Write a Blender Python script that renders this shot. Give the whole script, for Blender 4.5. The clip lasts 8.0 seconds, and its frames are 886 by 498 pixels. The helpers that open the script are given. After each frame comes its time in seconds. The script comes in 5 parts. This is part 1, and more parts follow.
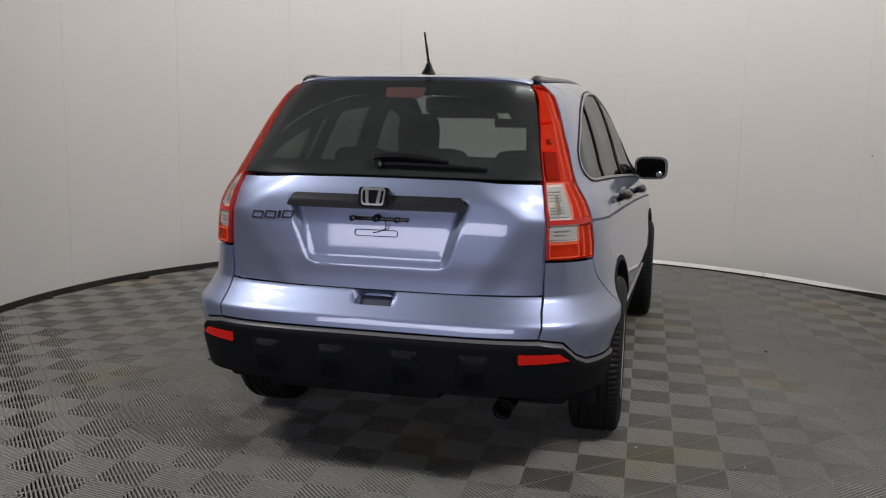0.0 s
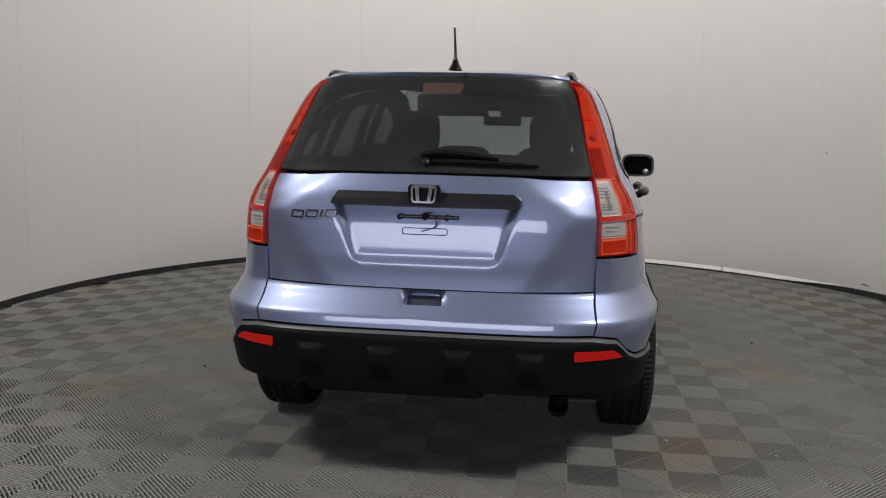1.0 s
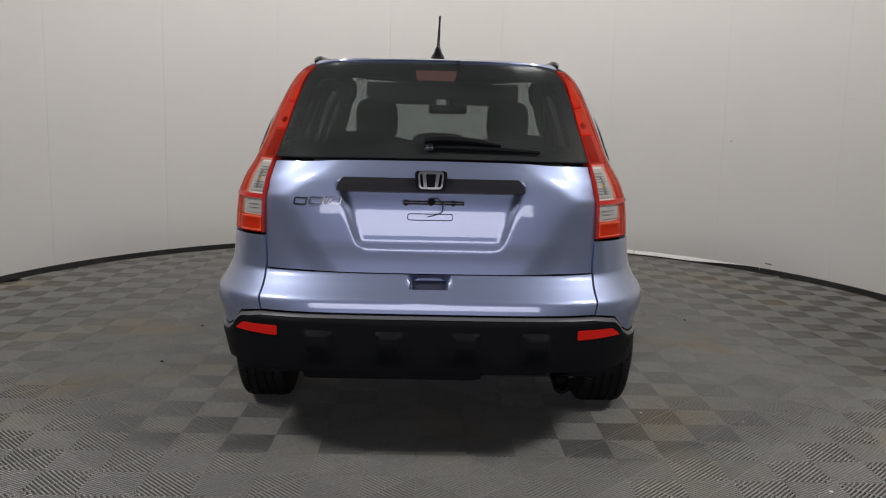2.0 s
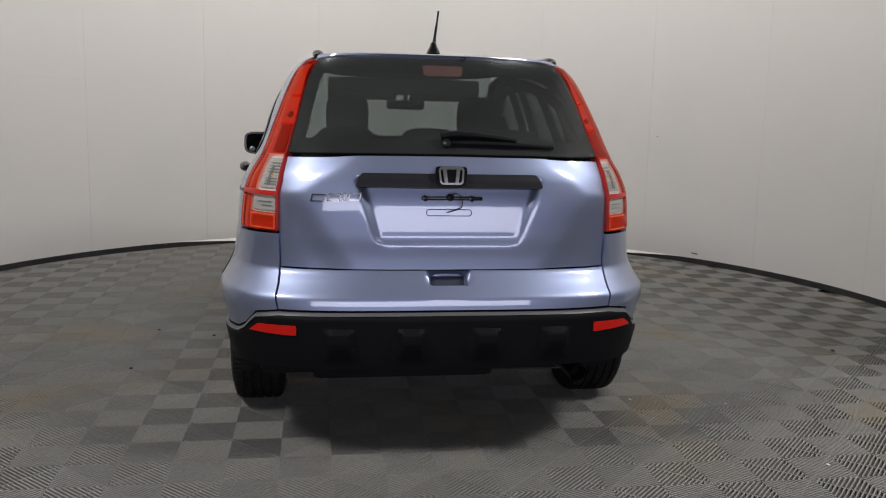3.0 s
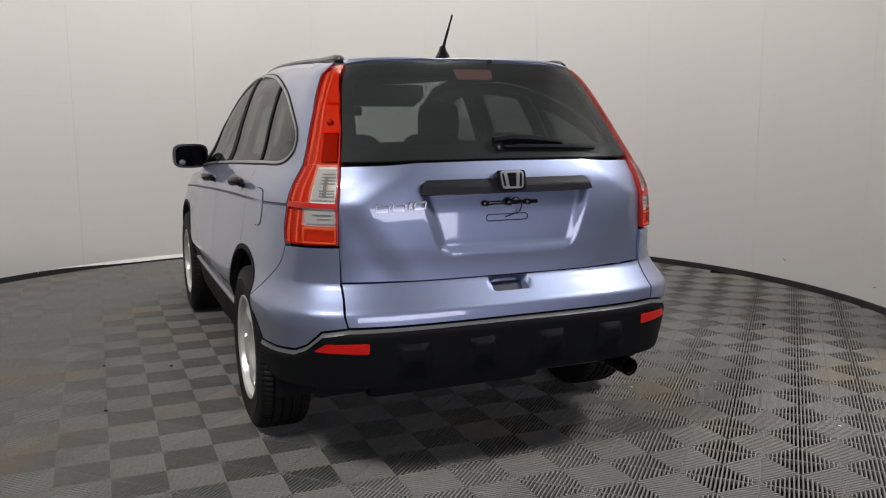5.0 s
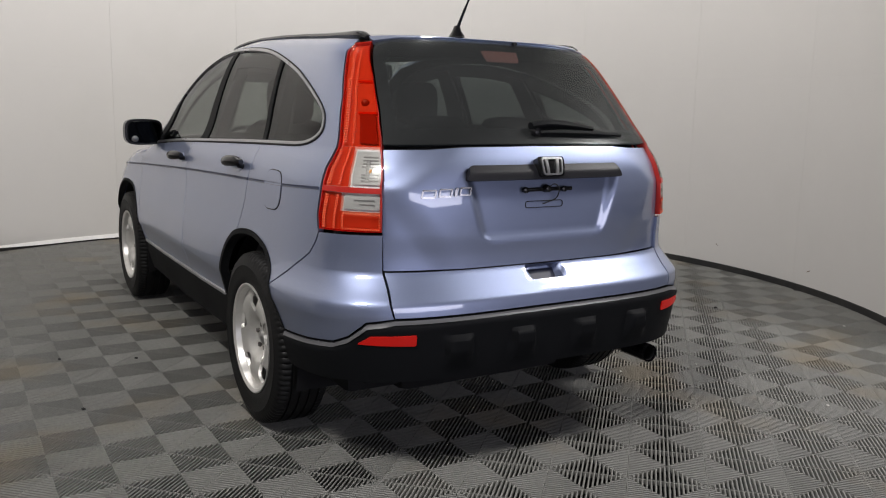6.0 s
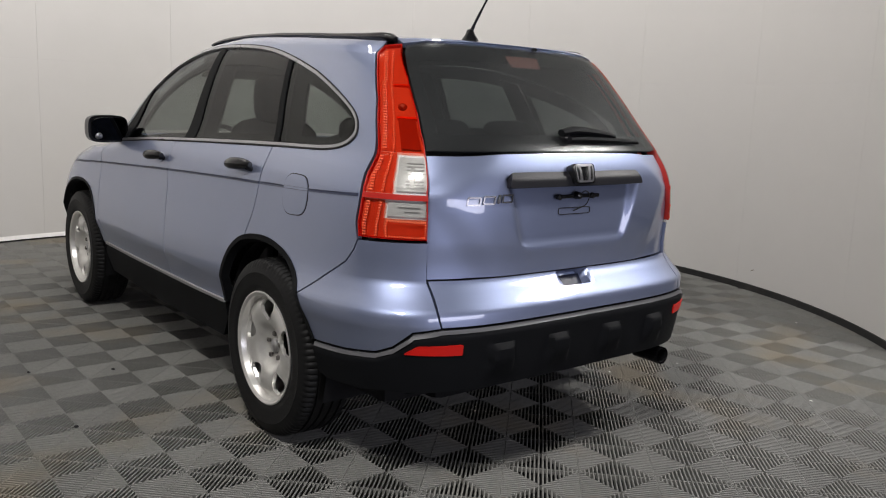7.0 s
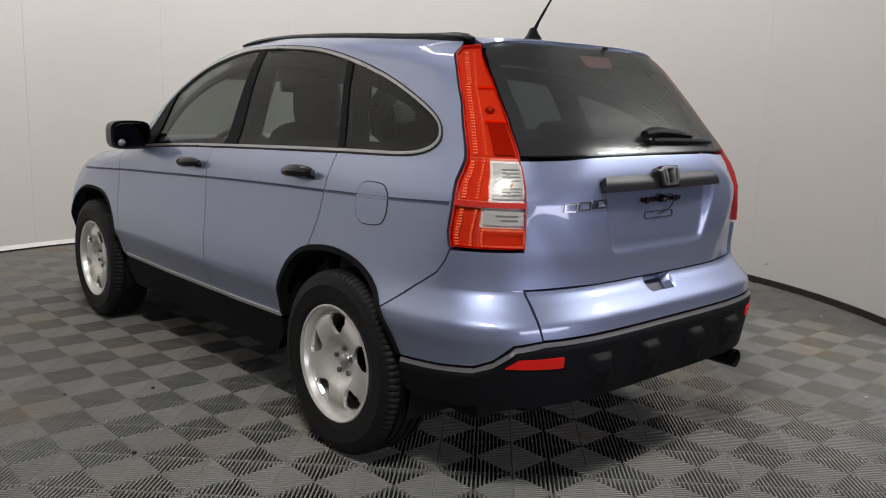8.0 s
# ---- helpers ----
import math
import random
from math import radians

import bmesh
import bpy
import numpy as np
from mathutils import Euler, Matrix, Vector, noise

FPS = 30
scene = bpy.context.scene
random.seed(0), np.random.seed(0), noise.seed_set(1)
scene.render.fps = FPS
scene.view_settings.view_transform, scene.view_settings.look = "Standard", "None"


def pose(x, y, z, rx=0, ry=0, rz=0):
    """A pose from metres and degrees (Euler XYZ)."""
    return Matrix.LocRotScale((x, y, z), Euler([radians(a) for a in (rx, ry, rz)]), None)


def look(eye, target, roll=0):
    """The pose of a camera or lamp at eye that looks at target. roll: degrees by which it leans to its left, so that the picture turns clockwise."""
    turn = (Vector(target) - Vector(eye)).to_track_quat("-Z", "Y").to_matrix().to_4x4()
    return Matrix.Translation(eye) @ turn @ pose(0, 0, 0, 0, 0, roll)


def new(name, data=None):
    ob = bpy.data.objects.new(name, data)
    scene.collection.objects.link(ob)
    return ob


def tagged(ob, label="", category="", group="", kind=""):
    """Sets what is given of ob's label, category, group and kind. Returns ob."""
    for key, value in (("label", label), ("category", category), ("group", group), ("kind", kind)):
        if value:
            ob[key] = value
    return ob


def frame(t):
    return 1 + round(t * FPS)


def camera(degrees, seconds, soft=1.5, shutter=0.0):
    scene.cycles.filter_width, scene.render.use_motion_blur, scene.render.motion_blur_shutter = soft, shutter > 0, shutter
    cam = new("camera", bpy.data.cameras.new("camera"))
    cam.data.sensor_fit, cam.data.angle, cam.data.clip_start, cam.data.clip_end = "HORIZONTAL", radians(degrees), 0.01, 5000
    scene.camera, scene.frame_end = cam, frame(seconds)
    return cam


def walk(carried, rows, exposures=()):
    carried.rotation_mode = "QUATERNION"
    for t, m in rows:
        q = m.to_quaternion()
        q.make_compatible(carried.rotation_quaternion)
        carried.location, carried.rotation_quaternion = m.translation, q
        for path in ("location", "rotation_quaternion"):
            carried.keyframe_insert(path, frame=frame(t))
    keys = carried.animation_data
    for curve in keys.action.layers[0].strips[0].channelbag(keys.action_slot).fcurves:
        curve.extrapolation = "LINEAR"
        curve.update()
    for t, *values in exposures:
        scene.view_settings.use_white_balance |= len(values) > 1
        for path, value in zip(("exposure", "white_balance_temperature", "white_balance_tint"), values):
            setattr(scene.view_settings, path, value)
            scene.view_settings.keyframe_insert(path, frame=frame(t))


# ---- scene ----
cam = camera(56.0, 8.0, soft=1.1)
EXPOSURE = -0.04
PATH = [
    (0, (1.003, -3.773, 1.393), (0.537, -1.849, 1.105), 1.1),
    (0.5, (0.748, -3.813, 1.356), (0.377, -1.868, 1.076), 1.0),
    (1, (0.487, -3.823, 1.369), (0.222, -1.861, 1.085), 1.1),
    (1.5, (0.223, -3.88, 1.36), (0.107, -1.905, 1.069), 1.2),
    (2, (-0.006, -3.908, 1.349), (0.028, -1.932, 1.047), 1.3),
    (2.2, (-0.097, -3.9, 1.339), (-0.013, -1.927, 1.023), 1.4),
    (3.5, (-0.779, -3.827, 1.334), (-0.339, -1.899, 1.035), 0.8),
    (4, (-1.018, -3.732, 1.317), (-0.461, -1.834, 1.017), -0.1),
    (4.2, (-1.111, -3.674, 1.327), (-0.507, -1.791, 1.03), -0.4),
    (5.3, (-1.607, -3.47, 1.33), (-0.766, -1.681, 1.026), 0.1),
    (5.5, (-1.739, -3.38, 1.33), (-0.827, -1.628, 1.011), 0.6),
    (6, (-1.941, -3.191, 1.335), (-0.917, -1.506, 0.999), 1.2),
    (6.5, (-2.126, -3.016, 1.334), (-0.994, -1.403, 0.993), 1.9),
    (7, (-2.346, -2.86, 1.357), (-1.111, -1.323, 1.017), 2.3),
    (7.5, (-2.502, -2.667, 1.343), (-1.185, -1.201, 1.001), 2.4),
    (8, (-2.621, -2.466, 1.37), (-1.307, -0.999, 1.022), 1.5),
]
walk(cam, [(t, look(eye, target, roll)) for t, eye, target, roll in PATH], exposures=[(0.0, EXPOSURE), (3.5, EXPOSURE + 0.06), (5.5, EXPOSURE + 0.20), (8.0, EXPOSURE + 0.26)])

# ---- light: a ceiling panel over the car, two corner lamps high beside its tail, a ring of washers that face the round wall, a bright bay at the open side, a faint room light ----
world = bpy.data.worlds.new("room_light")
scene.world = world
world.use_nodes = True
world.node_tree.nodes["Background"].inputs[0].default_value = (0.9, 0.95, 1.0, 1)
world.node_tree.nodes["Background"].inputs[1].default_value = 0.004


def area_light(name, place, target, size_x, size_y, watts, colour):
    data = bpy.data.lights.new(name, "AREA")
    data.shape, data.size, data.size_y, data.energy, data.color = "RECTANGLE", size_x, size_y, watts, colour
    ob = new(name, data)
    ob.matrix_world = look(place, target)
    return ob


area_light("overhead_light", (0.1, 1.8, 4.9), (0.1, 1.8, 0), 3.6, 3.0, 8, (1.0, 0.965, 0.945))
for name, side in (("corner_lamp_near", -1), ("corner_lamp_far", 1)):
    area_light(name, (0.1 + side * 2.75, -1.9, 3.5), (0.1 + side * 0.9, -0.6, 0.3), 0.8, 0.6, 98, (1.0, 0.965, 0.945))
for deg in (-30, 10, 50, 90, 130, 170):
    ca, sa = math.cos(radians(deg)), math.sin(radians(deg))
    area_light("wall_washer", (0.12 + 1.5 * ca, 1.72 + 1.5 * sa, 4.7), (0.12 + 3.67 * ca, 1.72 + 3.67 * sa, 2.2), 1.5, 0.5, 29, (1.0, 0.965, 0.94))
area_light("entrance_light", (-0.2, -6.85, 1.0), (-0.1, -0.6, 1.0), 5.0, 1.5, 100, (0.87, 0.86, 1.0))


# ---- materials ----
def material(name):
    m = bpy.data.materials.new(name)
    m.use_nodes = True
    return m, m.node_tree.nodes, m.node_tree.links


def plain(name, colour, rough=0.5, metal=0.0, coat=0.0, spread=0.08, grain=40.0, bump=0.0, bump_scale=200.0, stain=None, stain_scale=3.0,
          specular=0.5):
    """A painted, plastic or metal surface with variation at two scales and fine relief."""
    m, n, k = material(name)
    b = n["Principled BSDF"]
    b.inputs["Metallic"].default_value = metal
    b.inputs["Coat Weight"].default_value = coat
    b.inputs["Coat Roughness"].default_value = 0.05
    b.inputs["Specular IOR Level"].default_value = specular
    co = n.new("ShaderNodeTexCoord")
    fine = n.new("ShaderNodeTexNoise")
    fine.inputs["Scale"].default_value = grain
    fine.inputs["Detail"].default_value = 4
    wide = n.new("ShaderNodeTexNoise")
    wide.inputs["Scale"].default_value = stain_scale
    wide.inputs["Detail"].default_value = 5
    for t in (fine, wide):
        k.new(co.outputs["Object"], t.inputs["Vector"])
    low = tuple(c * (1 - spread) for c in colour)
    high = tuple(min(c * (1 + spread), 1) for c in colour)
    ramp = n.new("ShaderNodeMix")
    ramp.data_type = "RGBA"
    ramp.inputs["A"].default_value, ramp.inputs["B"].default_value = (*low, 1), (*high, 1)
    k.new(fine.outputs["Fac"], ramp.inputs["Factor"])
    over = n.new("ShaderNodeMix")
    over.data_type = "RGBA"
    over.inputs["B"].default_value = (*(stain or tuple(c * (1 - 1.5 * spread) for c in colour)), 1)
    curve = n.new("ShaderNodeMapRange")
    curve.inputs["From Min"].default_value, curve.inputs["From Max"].default_value = 0.52, 0.75
    curve.inputs["To Max"].default_value = 0.6
    k.new(wide.outputs["Fac"], curve.inputs["Value"])
    k.new(curve.outputs["Result"], over.inputs["Factor"])
    k.new(ramp.outputs["Result"], over.inputs["A"])
    k.new(over.outputs["Result"], b.inputs["Base Color"])
    r = n.new("ShaderNodeMapRange")
    r.inputs["To Min"].default_value, r.inputs["To Max"].default_value = rough * 0.85, min(rough * 1.2, 1)
    k.new(wide.outputs["Fac"], r.inputs["Value"])
    k.new(r.outputs["Result"], b.inputs["Roughness"])
    if bump:
        rough_noise = n.new("ShaderNodeTexNoise")
        rough_noise.inputs["Scale"].default_value = bump_scale
        k.new(co.outputs["Object"], rough_noise.inputs["Vector"])
        bp = n.new("ShaderNodeBump")
        bp.inputs["Strength"].default_value, bp.inputs["Distance"].default_value = bump, 0.002
        k.new(rough_noise.outputs["Fac"], bp.inputs["Height"])
        k.new(bp.outputs["Normal"], b.inputs["Normal"])
    return m


def metallic_paint(name, colour):
    """Blue metallic car paint: flakes under a clear coat."""
    m, n, k = material(name)
    b = n["Principled BSDF"]
    co = n.new("ShaderNodeTexCoord")
    flake = n.new("ShaderNodeTexVoronoi")
    flake.inputs["Scale"].default_value = 900
    k.new(co.outputs["Object"], flake.inputs["Vector"])
    wide = n.new("ShaderNodeTexNoise")
    wide.inputs["Scale"].default_value = 2.5
    k.new(co.outputs["Object"], wide.inputs["Vector"])
    mix = n.new("ShaderNodeMix")
    mix.data_type = "RGBA"
    mix.inputs["A"].default_value = (*[c * 0.88 for c in colour], 1)
    mix.inputs["B"].default_value = (*[c * 1.12 for c in colour], 1)
    k.new(flake.outputs["Color"], mix.inputs["Factor"])
    k.new(mix.outputs["Result"], b.inputs["Base Color"])
    b.inputs["Metallic"].default_value = 0.86
    r = n.new("ShaderNodeMapRange")
    r.inputs["To Min"].default_value, r.inputs["To Max"].default_value = 0.43, 0.51
    k.new(wide.outputs["Fac"], r.inputs["Value"])
    k.new(r.outputs["Result"], b.inputs["Roughness"])
    b.inputs["Coat Weight"].default_value = 1.0
    b.inputs["Coat Roughness"].default_value = 0.05
    b.inputs["Coat IOR"].default_value = 1.8
    return m


def pane(name, tint, rough=0.02, gloss=1.0, base=0.022, haze=0.0):
    """A thin sheet of tinted glass or clear plastic: see-through, with mirror gloss by its angle."""
    m, n, k = material(name)
    n.remove(n["Principled BSDF"])
    out = n["Material Output"]
    see = n.new("ShaderNodeBsdfTransparent")
    see.inputs["Color"].default_value = (*tint, 1)
    shine = n.new("ShaderNodeBsdfGlossy")
    shine.inputs["Roughness"].default_value = rough
    shine.inputs["Color"].default_value = (gloss, gloss, gloss, 1)
    face = n.new("ShaderNodeLayerWeight")
    face.inputs["Blend"].default_value = 0.5
    power = n.new("ShaderNodeMath")
    power.operation, power.inputs[1].default_value = "POWER", 5.0
    k.new(face.outputs["Facing"], power.inputs[0])
    schlick = n.new("ShaderNodeMath")
    schlick.operation, schlick.inputs[1].default_value, schlick.inputs[2].default_value = "MULTIPLY_ADD", 0.55, base
    k.new(power.outputs["Value"], schlick.inputs[0])
    mix = n.new("ShaderNodeMixShader")
    k.new(schlick.outputs["Value"], mix.inputs["Fac"])
    k.new(see.outputs["BSDF"], mix.inputs[1])
    k.new(shine.outputs["BSDF"], mix.inputs[2])
    dust = n.new("ShaderNodeBsdfDiffuse")
    dust.inputs["Color"].default_value = (0.62, 0.64, 0.64, 1)
    smear = n.new("ShaderNodeTexNoise")
    smear.inputs["Scale"].default_value = 2.2
    amount = n.new("ShaderNodeMapRange")
    amount.inputs["To Min"].default_value, amount.inputs["To Max"].default_value = haze * 0.5, haze * 1.5
    k.new(smear.outputs["Fac"], amount.inputs["Value"])
    film = n.new("ShaderNodeMixShader")
    k.new(amount.outputs["Result"], film.inputs["Fac"])
    k.new(mix.outputs["Shader"], film.inputs[1])
    k.new(dust.outputs["BSDF"], film.inputs[2])
    k.new(film.outputs["Shader"], out.inputs["Surface"])
    return m


PAINT = metallic_paint("blue_metallic_paint", (0.265, 0.308, 0.455))
LINING = plain("dark_lining", (0.007, 0.007, 0.008), 0.85, specular=0.2)
CLADDING = plain("black_textured_plastic", (0.0055, 0.006, 0.007), 0.58, bump=0.2, bump_scale=500, specular=0.09)
GLOSSBLACK = plain("gloss_black_plastic", (0.006, 0.006, 0.007), 0.22, specular=0.4)
GARNISH = plain("dark_grey_plastic", (0.013, 0.013, 0.016), 0.45, bump=0.1, bump_scale=600, specular=0.22)
CHROME = plain("chrome", (0.60, 0.60, 0.61), 0.30, metal=1.0, spread=0.03)
SATIN = plain("satin_trim", (0.36, 0.36, 0.375), 0.28, metal=0.85, spread=0.05)
RUBBER = plain("tyre_rubber", (0.007, 0.007, 0.0072), 0.55, bump=0.3, bump_scale=300, stain=(0.009, 0.0085, 0.008), specular=0.22)
ALLOY = plain("silver_painted_alloy", (0.80, 0.79, 0.76), 0.32, metal=0.75, spread=0.05, stain=(0.55, 0.53, 0.49), stain_scale=9)
STEEL = plain("exhaust_steel", (0.22, 0.21, 0.20), 0.45, metal=0.9, stain=(0.06, 0.045, 0.035), stain_scale=12)
REFLECTOR = plain("lamp_reflector", (0.74, 0.74, 0.74), 0.35, metal=0.05, bump=0.6, bump_scale=90)
BOWL = plain("silvered_bowl", (0.46, 0.46, 0.45), 0.32, metal=0.1, bump=0.9, bump_scale=55)
LAMPGREY = plain("grey_lamp_insert", (0.22, 0.215, 0.21), 0.3, metal=0.3, bump=0.5, bump_scale=70)
LAMPDARK = plain("shaded_red_insert", (0.34, 0.16, 0.13), 0.4)
# moulded lens facets and ridges: their glint is put into this orange
LENS_GLINT = plain("orange_lens_glint", (1.0, 0.19, 0.08), 0.25, specular=0.6)
AMBER = plain("amber_bulb", (0.85, 0.42, 0.14), 0.2)
STRIP = plain("grey_strip", (0.30, 0.30, 0.31), 0.4)
LAMPRIM = plain("dark_red_plastic", (0.42, 0.018, 0.012), 0.35)
BADGE = plain("dark_chrome", (0.30, 0.30, 0.31), 0.22, metal=1.0)
LIP_HIGHLIGHT = plain("grey_lip_highlight", (0.10, 0.10, 0.105), 0.38)
SCUFF = plain("brown_scuff", (0.16, 0.12, 0.09), 0.8)
PAPER = plain("pale_crumb", (0.55, 0.54, 0.50), 0.9)
CREASE_SHADE = plain("dark_blue_crease_shade", (0.055, 0.065, 0.11), 0.45, metal=0.3)
RECESS_SHADE = plain("blue_black_recess_shade", (0.020, 0.024, 0.045), 0.5)
PALERED = plain("pale_red_plastic", (0.95, 0.34, 0.28), 0.35)
REDREFLECTOR = plain("red_reflector_plastic", (0.58, 0.010, 0.006), 0.35, specular=0.3, bump=0.5, bump_scale=260)
GASKET = plain("gasket", (0.008, 0.008, 0.008), 0.8)
SEAT = plain("charcoal_seat_cloth", (0.028, 0.028, 0.031), 0.95, bump=0.5, bump_scale=350)
DASH = plain("grey_dash_plastic", (0.035, 0.035, 0.038), 0.6)
HEADLINER = plain("grey_headliner", (0.055, 0.055, 0.053), 0.95)
MIRROR = plain("mirror_glass", (0.022, 0.024, 0.028), 0.03, metal=1.0, spread=0.01)
REDLENS = pane("red_lens", (0.905, 0.43, 0.315), 0.08, 0.45)
CLEARLENS = pane("clear_lens", (0.96, 0.96, 0.95), 0.05, 0.6)
PRIVACY = pane("privacy_glass", (0.54, 0.575, 0.575), 0.22, 0.45, base=0.07, haze=0.026)
SIDEGLASS = pane("side_glass", (0.225, 0.245, 0.23), 0.03, base=0.03)
INNERFACE = pane("inner_glass_face", (1.0, 1.0, 1.0), 0.03, 0.0, base=0.0)
FRONTGLASS = pane("windscreen_glass", (0.90, 0.93, 0.92))
WALL = plain("white_wall_panel", (0.625, 0.61, 0.585), 0.55, spread=0.015, grain=6, stain=(0.585, 0.575, 0.545), stain_scale=0.8)
CEILING = plain("ceiling_paint", (0.12, 0.12, 0.12), 0.9, spread=0.03)
BASEBLACK = plain("black_rubber_skirting", (0.014, 0.014, 0.014), 0.6, stain=(0.05, 0.045, 0.04), stain_scale=7)
BASEWHITE = plain("white_skirting", (0.80, 0.79, 0.76), 0.4)
SUBFLOOR = plain("dark_subfloor", (0.008, 0.008, 0.008), 0.9, stain=(0.014, 0.013, 0.012))
DARKWALL = plain("dark_painted_wall", (0.20, 0.20, 0.205), 0.8)


def tile_material():
    """Grey polypropylene floor tiles: each a little different, scuffed, some with brownish dirt."""
    m, n, k = material("grey_tile_plastic")
    b = n["Principled BSDF"]
    info = n.new("ShaderNodeObjectInfo")
    geo = n.new("ShaderNodeNewGeometry")
    dirt = n.new("ShaderNodeTexNoise")
    dirt.inputs["Scale"].default_value, dirt.inputs["Detail"].default_value = 1.3, 6
    k.new(geo.outputs["Position"], dirt.inputs["Vector"])
    fine = n.new("ShaderNodeTexNoise")
    fine.inputs["Scale"].default_value, fine.inputs["Detail"].default_value = 45, 4
    k.new(geo.outputs["Position"], fine.inputs["Vector"])
    grey = n.new("ShaderNodeMix")
    grey.data_type = "RGBA"
    grey.inputs["A"].default_value, grey.inputs["B"].default_value = (0.165, 0.165, 0.155, 1), (0.262, 0.26, 0.243, 1)
    k.new(fine.outputs["Fac"], grey.inputs["Factor"])
    vary = n.new("ShaderNodeHueSaturation")
    rng = n.new("ShaderNodeMapRange")
    rng.inputs["To Min"].default_value, rng.inputs["To Max"].default_value = 0.92, 1.08
    k.new(info.outputs["Random"], rng.inputs["Value"])
    k.new(rng.outputs["Result"], vary.inputs["Value"])
    k.new(grey.outputs["Result"], vary.inputs["Color"])
    brown = n.new("ShaderNodeMix")
    brown.data_type = "RGBA"
    brown.inputs["B"].default_value = (0.24, 0.205, 0.15, 1)
    amount = n.new("ShaderNodeMapRange")
    amount.inputs["From Min"].default_value, amount.inputs["From Max"].default_value = 0.54, 0.70
    amount.inputs["To Max"].default_value = 0.75
    k.new(dirt.outputs["Fac"], amount.inputs["Value"])
    k.new(amount.outputs["Result"], brown.inputs["Factor"])
    k.new(vary.outputs["Color"], brown.inputs["A"])
    k.new(brown.outputs["Result"], b.inputs["Base Color"])
    r = n.new("ShaderNodeMapRange")
    b.inputs["Specular IOR Level"].default_value = 0.3
    r.inputs["To Min"].default_value, r.inputs["To Max"].default_value = 0.55, 0.80
    k.new(fine.outputs["Fac"], r.inputs["Value"])
    k.new(r.outputs["Result"], b.inputs["Roughness"])
    return m


TILE = tile_material()


# ---- building helpers ----
from mathutils.geometry import tessellate_polygon


def thing(name, label, category, place=(0, 0, 0), group="", kind=""):
    ob = new(name)
    ob.location = place
    ob.empty_display_size = 0.1
    return tagged(ob, label, category, group, kind)


def part(name, source, mats, parent=None, label=""):
    """Links a bmesh or (verts, faces, material indices) as one mesh object under a thing or a part."""
    me = bpy.data.meshes.new(name)
    if isinstance(source, tuple):
        me.from_pydata(source[0], [], source[1])
        if len(source) > 2 and source[2]:
            me.polygons.foreach_set("material_index", source[2])
    else:
        source.to_mesh(me)
        source.free()
    for m in (mats if isinstance(mats, (list, tuple)) else [mats]):
        me.materials.append(m)
    me.polygons.foreach_set("use_smooth", [True] * len(me.polygons))
    me.set_sharp_from_angle(angle=radians(38))
    me.update()
    ob = new(name, me)
    if parent is not None:
        ob.parent = parent
    return tagged(ob, label)


def box(size, centre, bevel=0.0, segments=2, m=None):
    bm = bmesh.new()
    bmesh.ops.create_cube(bm, size=1)
    bmesh.ops.scale(bm, vec=size, verts=bm.verts)
    if bevel:
        bmesh.ops.bevel(bm, geom=bm.edges[:], offset=bevel, segments=segments, profile=0.6, affect="EDGES", clamp_overlap=True)
    if m is not None:
        bmesh.ops.transform(bm, matrix=m, verts=bm.verts)
    bmesh.ops.translate(bm, vec=centre, verts=bm.verts)
    return bm


def tube(points, radius, sides=8, squash=1.0):
    """A closed tube along points; radius may be one number or one a point."""
    verts, faces = [], []
    n = len(points)
    pts = [Vector(p) for p in points]
    for i, p in enumerate(pts):
        d = (pts[min(i + 1, n - 1)] - pts[max(i - 1, 0)]).normalized()
        side = d.cross(Vector((0, 0, 1)))
        if side.length < 1e-4:
            side = d.cross(Vector((0, 1, 0)))
        side.normalize()
        up = side.cross(d)
        r = radius[i] if isinstance(radius, (list, tuple)) else radius
        for k in range(sides):
            a = 2 * math.pi * k / sides
            verts.append(p + side * (r * math.cos(a)) + up * (r * squash * math.sin(a)))
    for i in range(n - 1):
        for k in range(sides):
            a, b = i * sides + k, i * sides + (k + 1) % sides
            faces.append((a, b, b + sides, a + sides))
    faces.append(tuple(range(sides))[::-1])
    faces.append(tuple((n - 1) * sides + k for k in range(sides)))
    return [tuple(v) for v in verts], faces


def lathe(profile, steps, closed=False):
    """Turns (radius, offset) pairs about the x axis. Radii may be functions of the step."""
    verts, faces = [], []
    for i in range(steps):
        a = 2 * math.pi * i / steps
        for r, x in profile:
            rr = r(i) if callable(r) else r
            verts.append((x, rr * math.cos(a), rr * math.sin(a)))
    n = len(profile)
    for i in range(steps):
        j = (i + 1) % steps
        for k in range(n if closed else n - 1):
            q = (k + 1) % n
            faces.append((i * n + k, i * n + q, j * n + q, j * n + k))
    return verts, faces


def closed_curve(points, per=6):
    """A smooth closed outline through points."""
    out = []
    n = len(points)
    for i in range(n):
        p0, p1, p2, p3 = (points[(i + k - 1) % n] for k in range(4))
        for j in range(per):
            t = j / per
            out.append(tuple(0.5 * (2 * b + (c - a) * t + (2 * a - 5 * b + 4 * c - d) * t * t + (3 * b - a - 3 * c + d) * t ** 3)
                             for a, b, c, d in zip(p0, p1, p2, p3)))
    return out


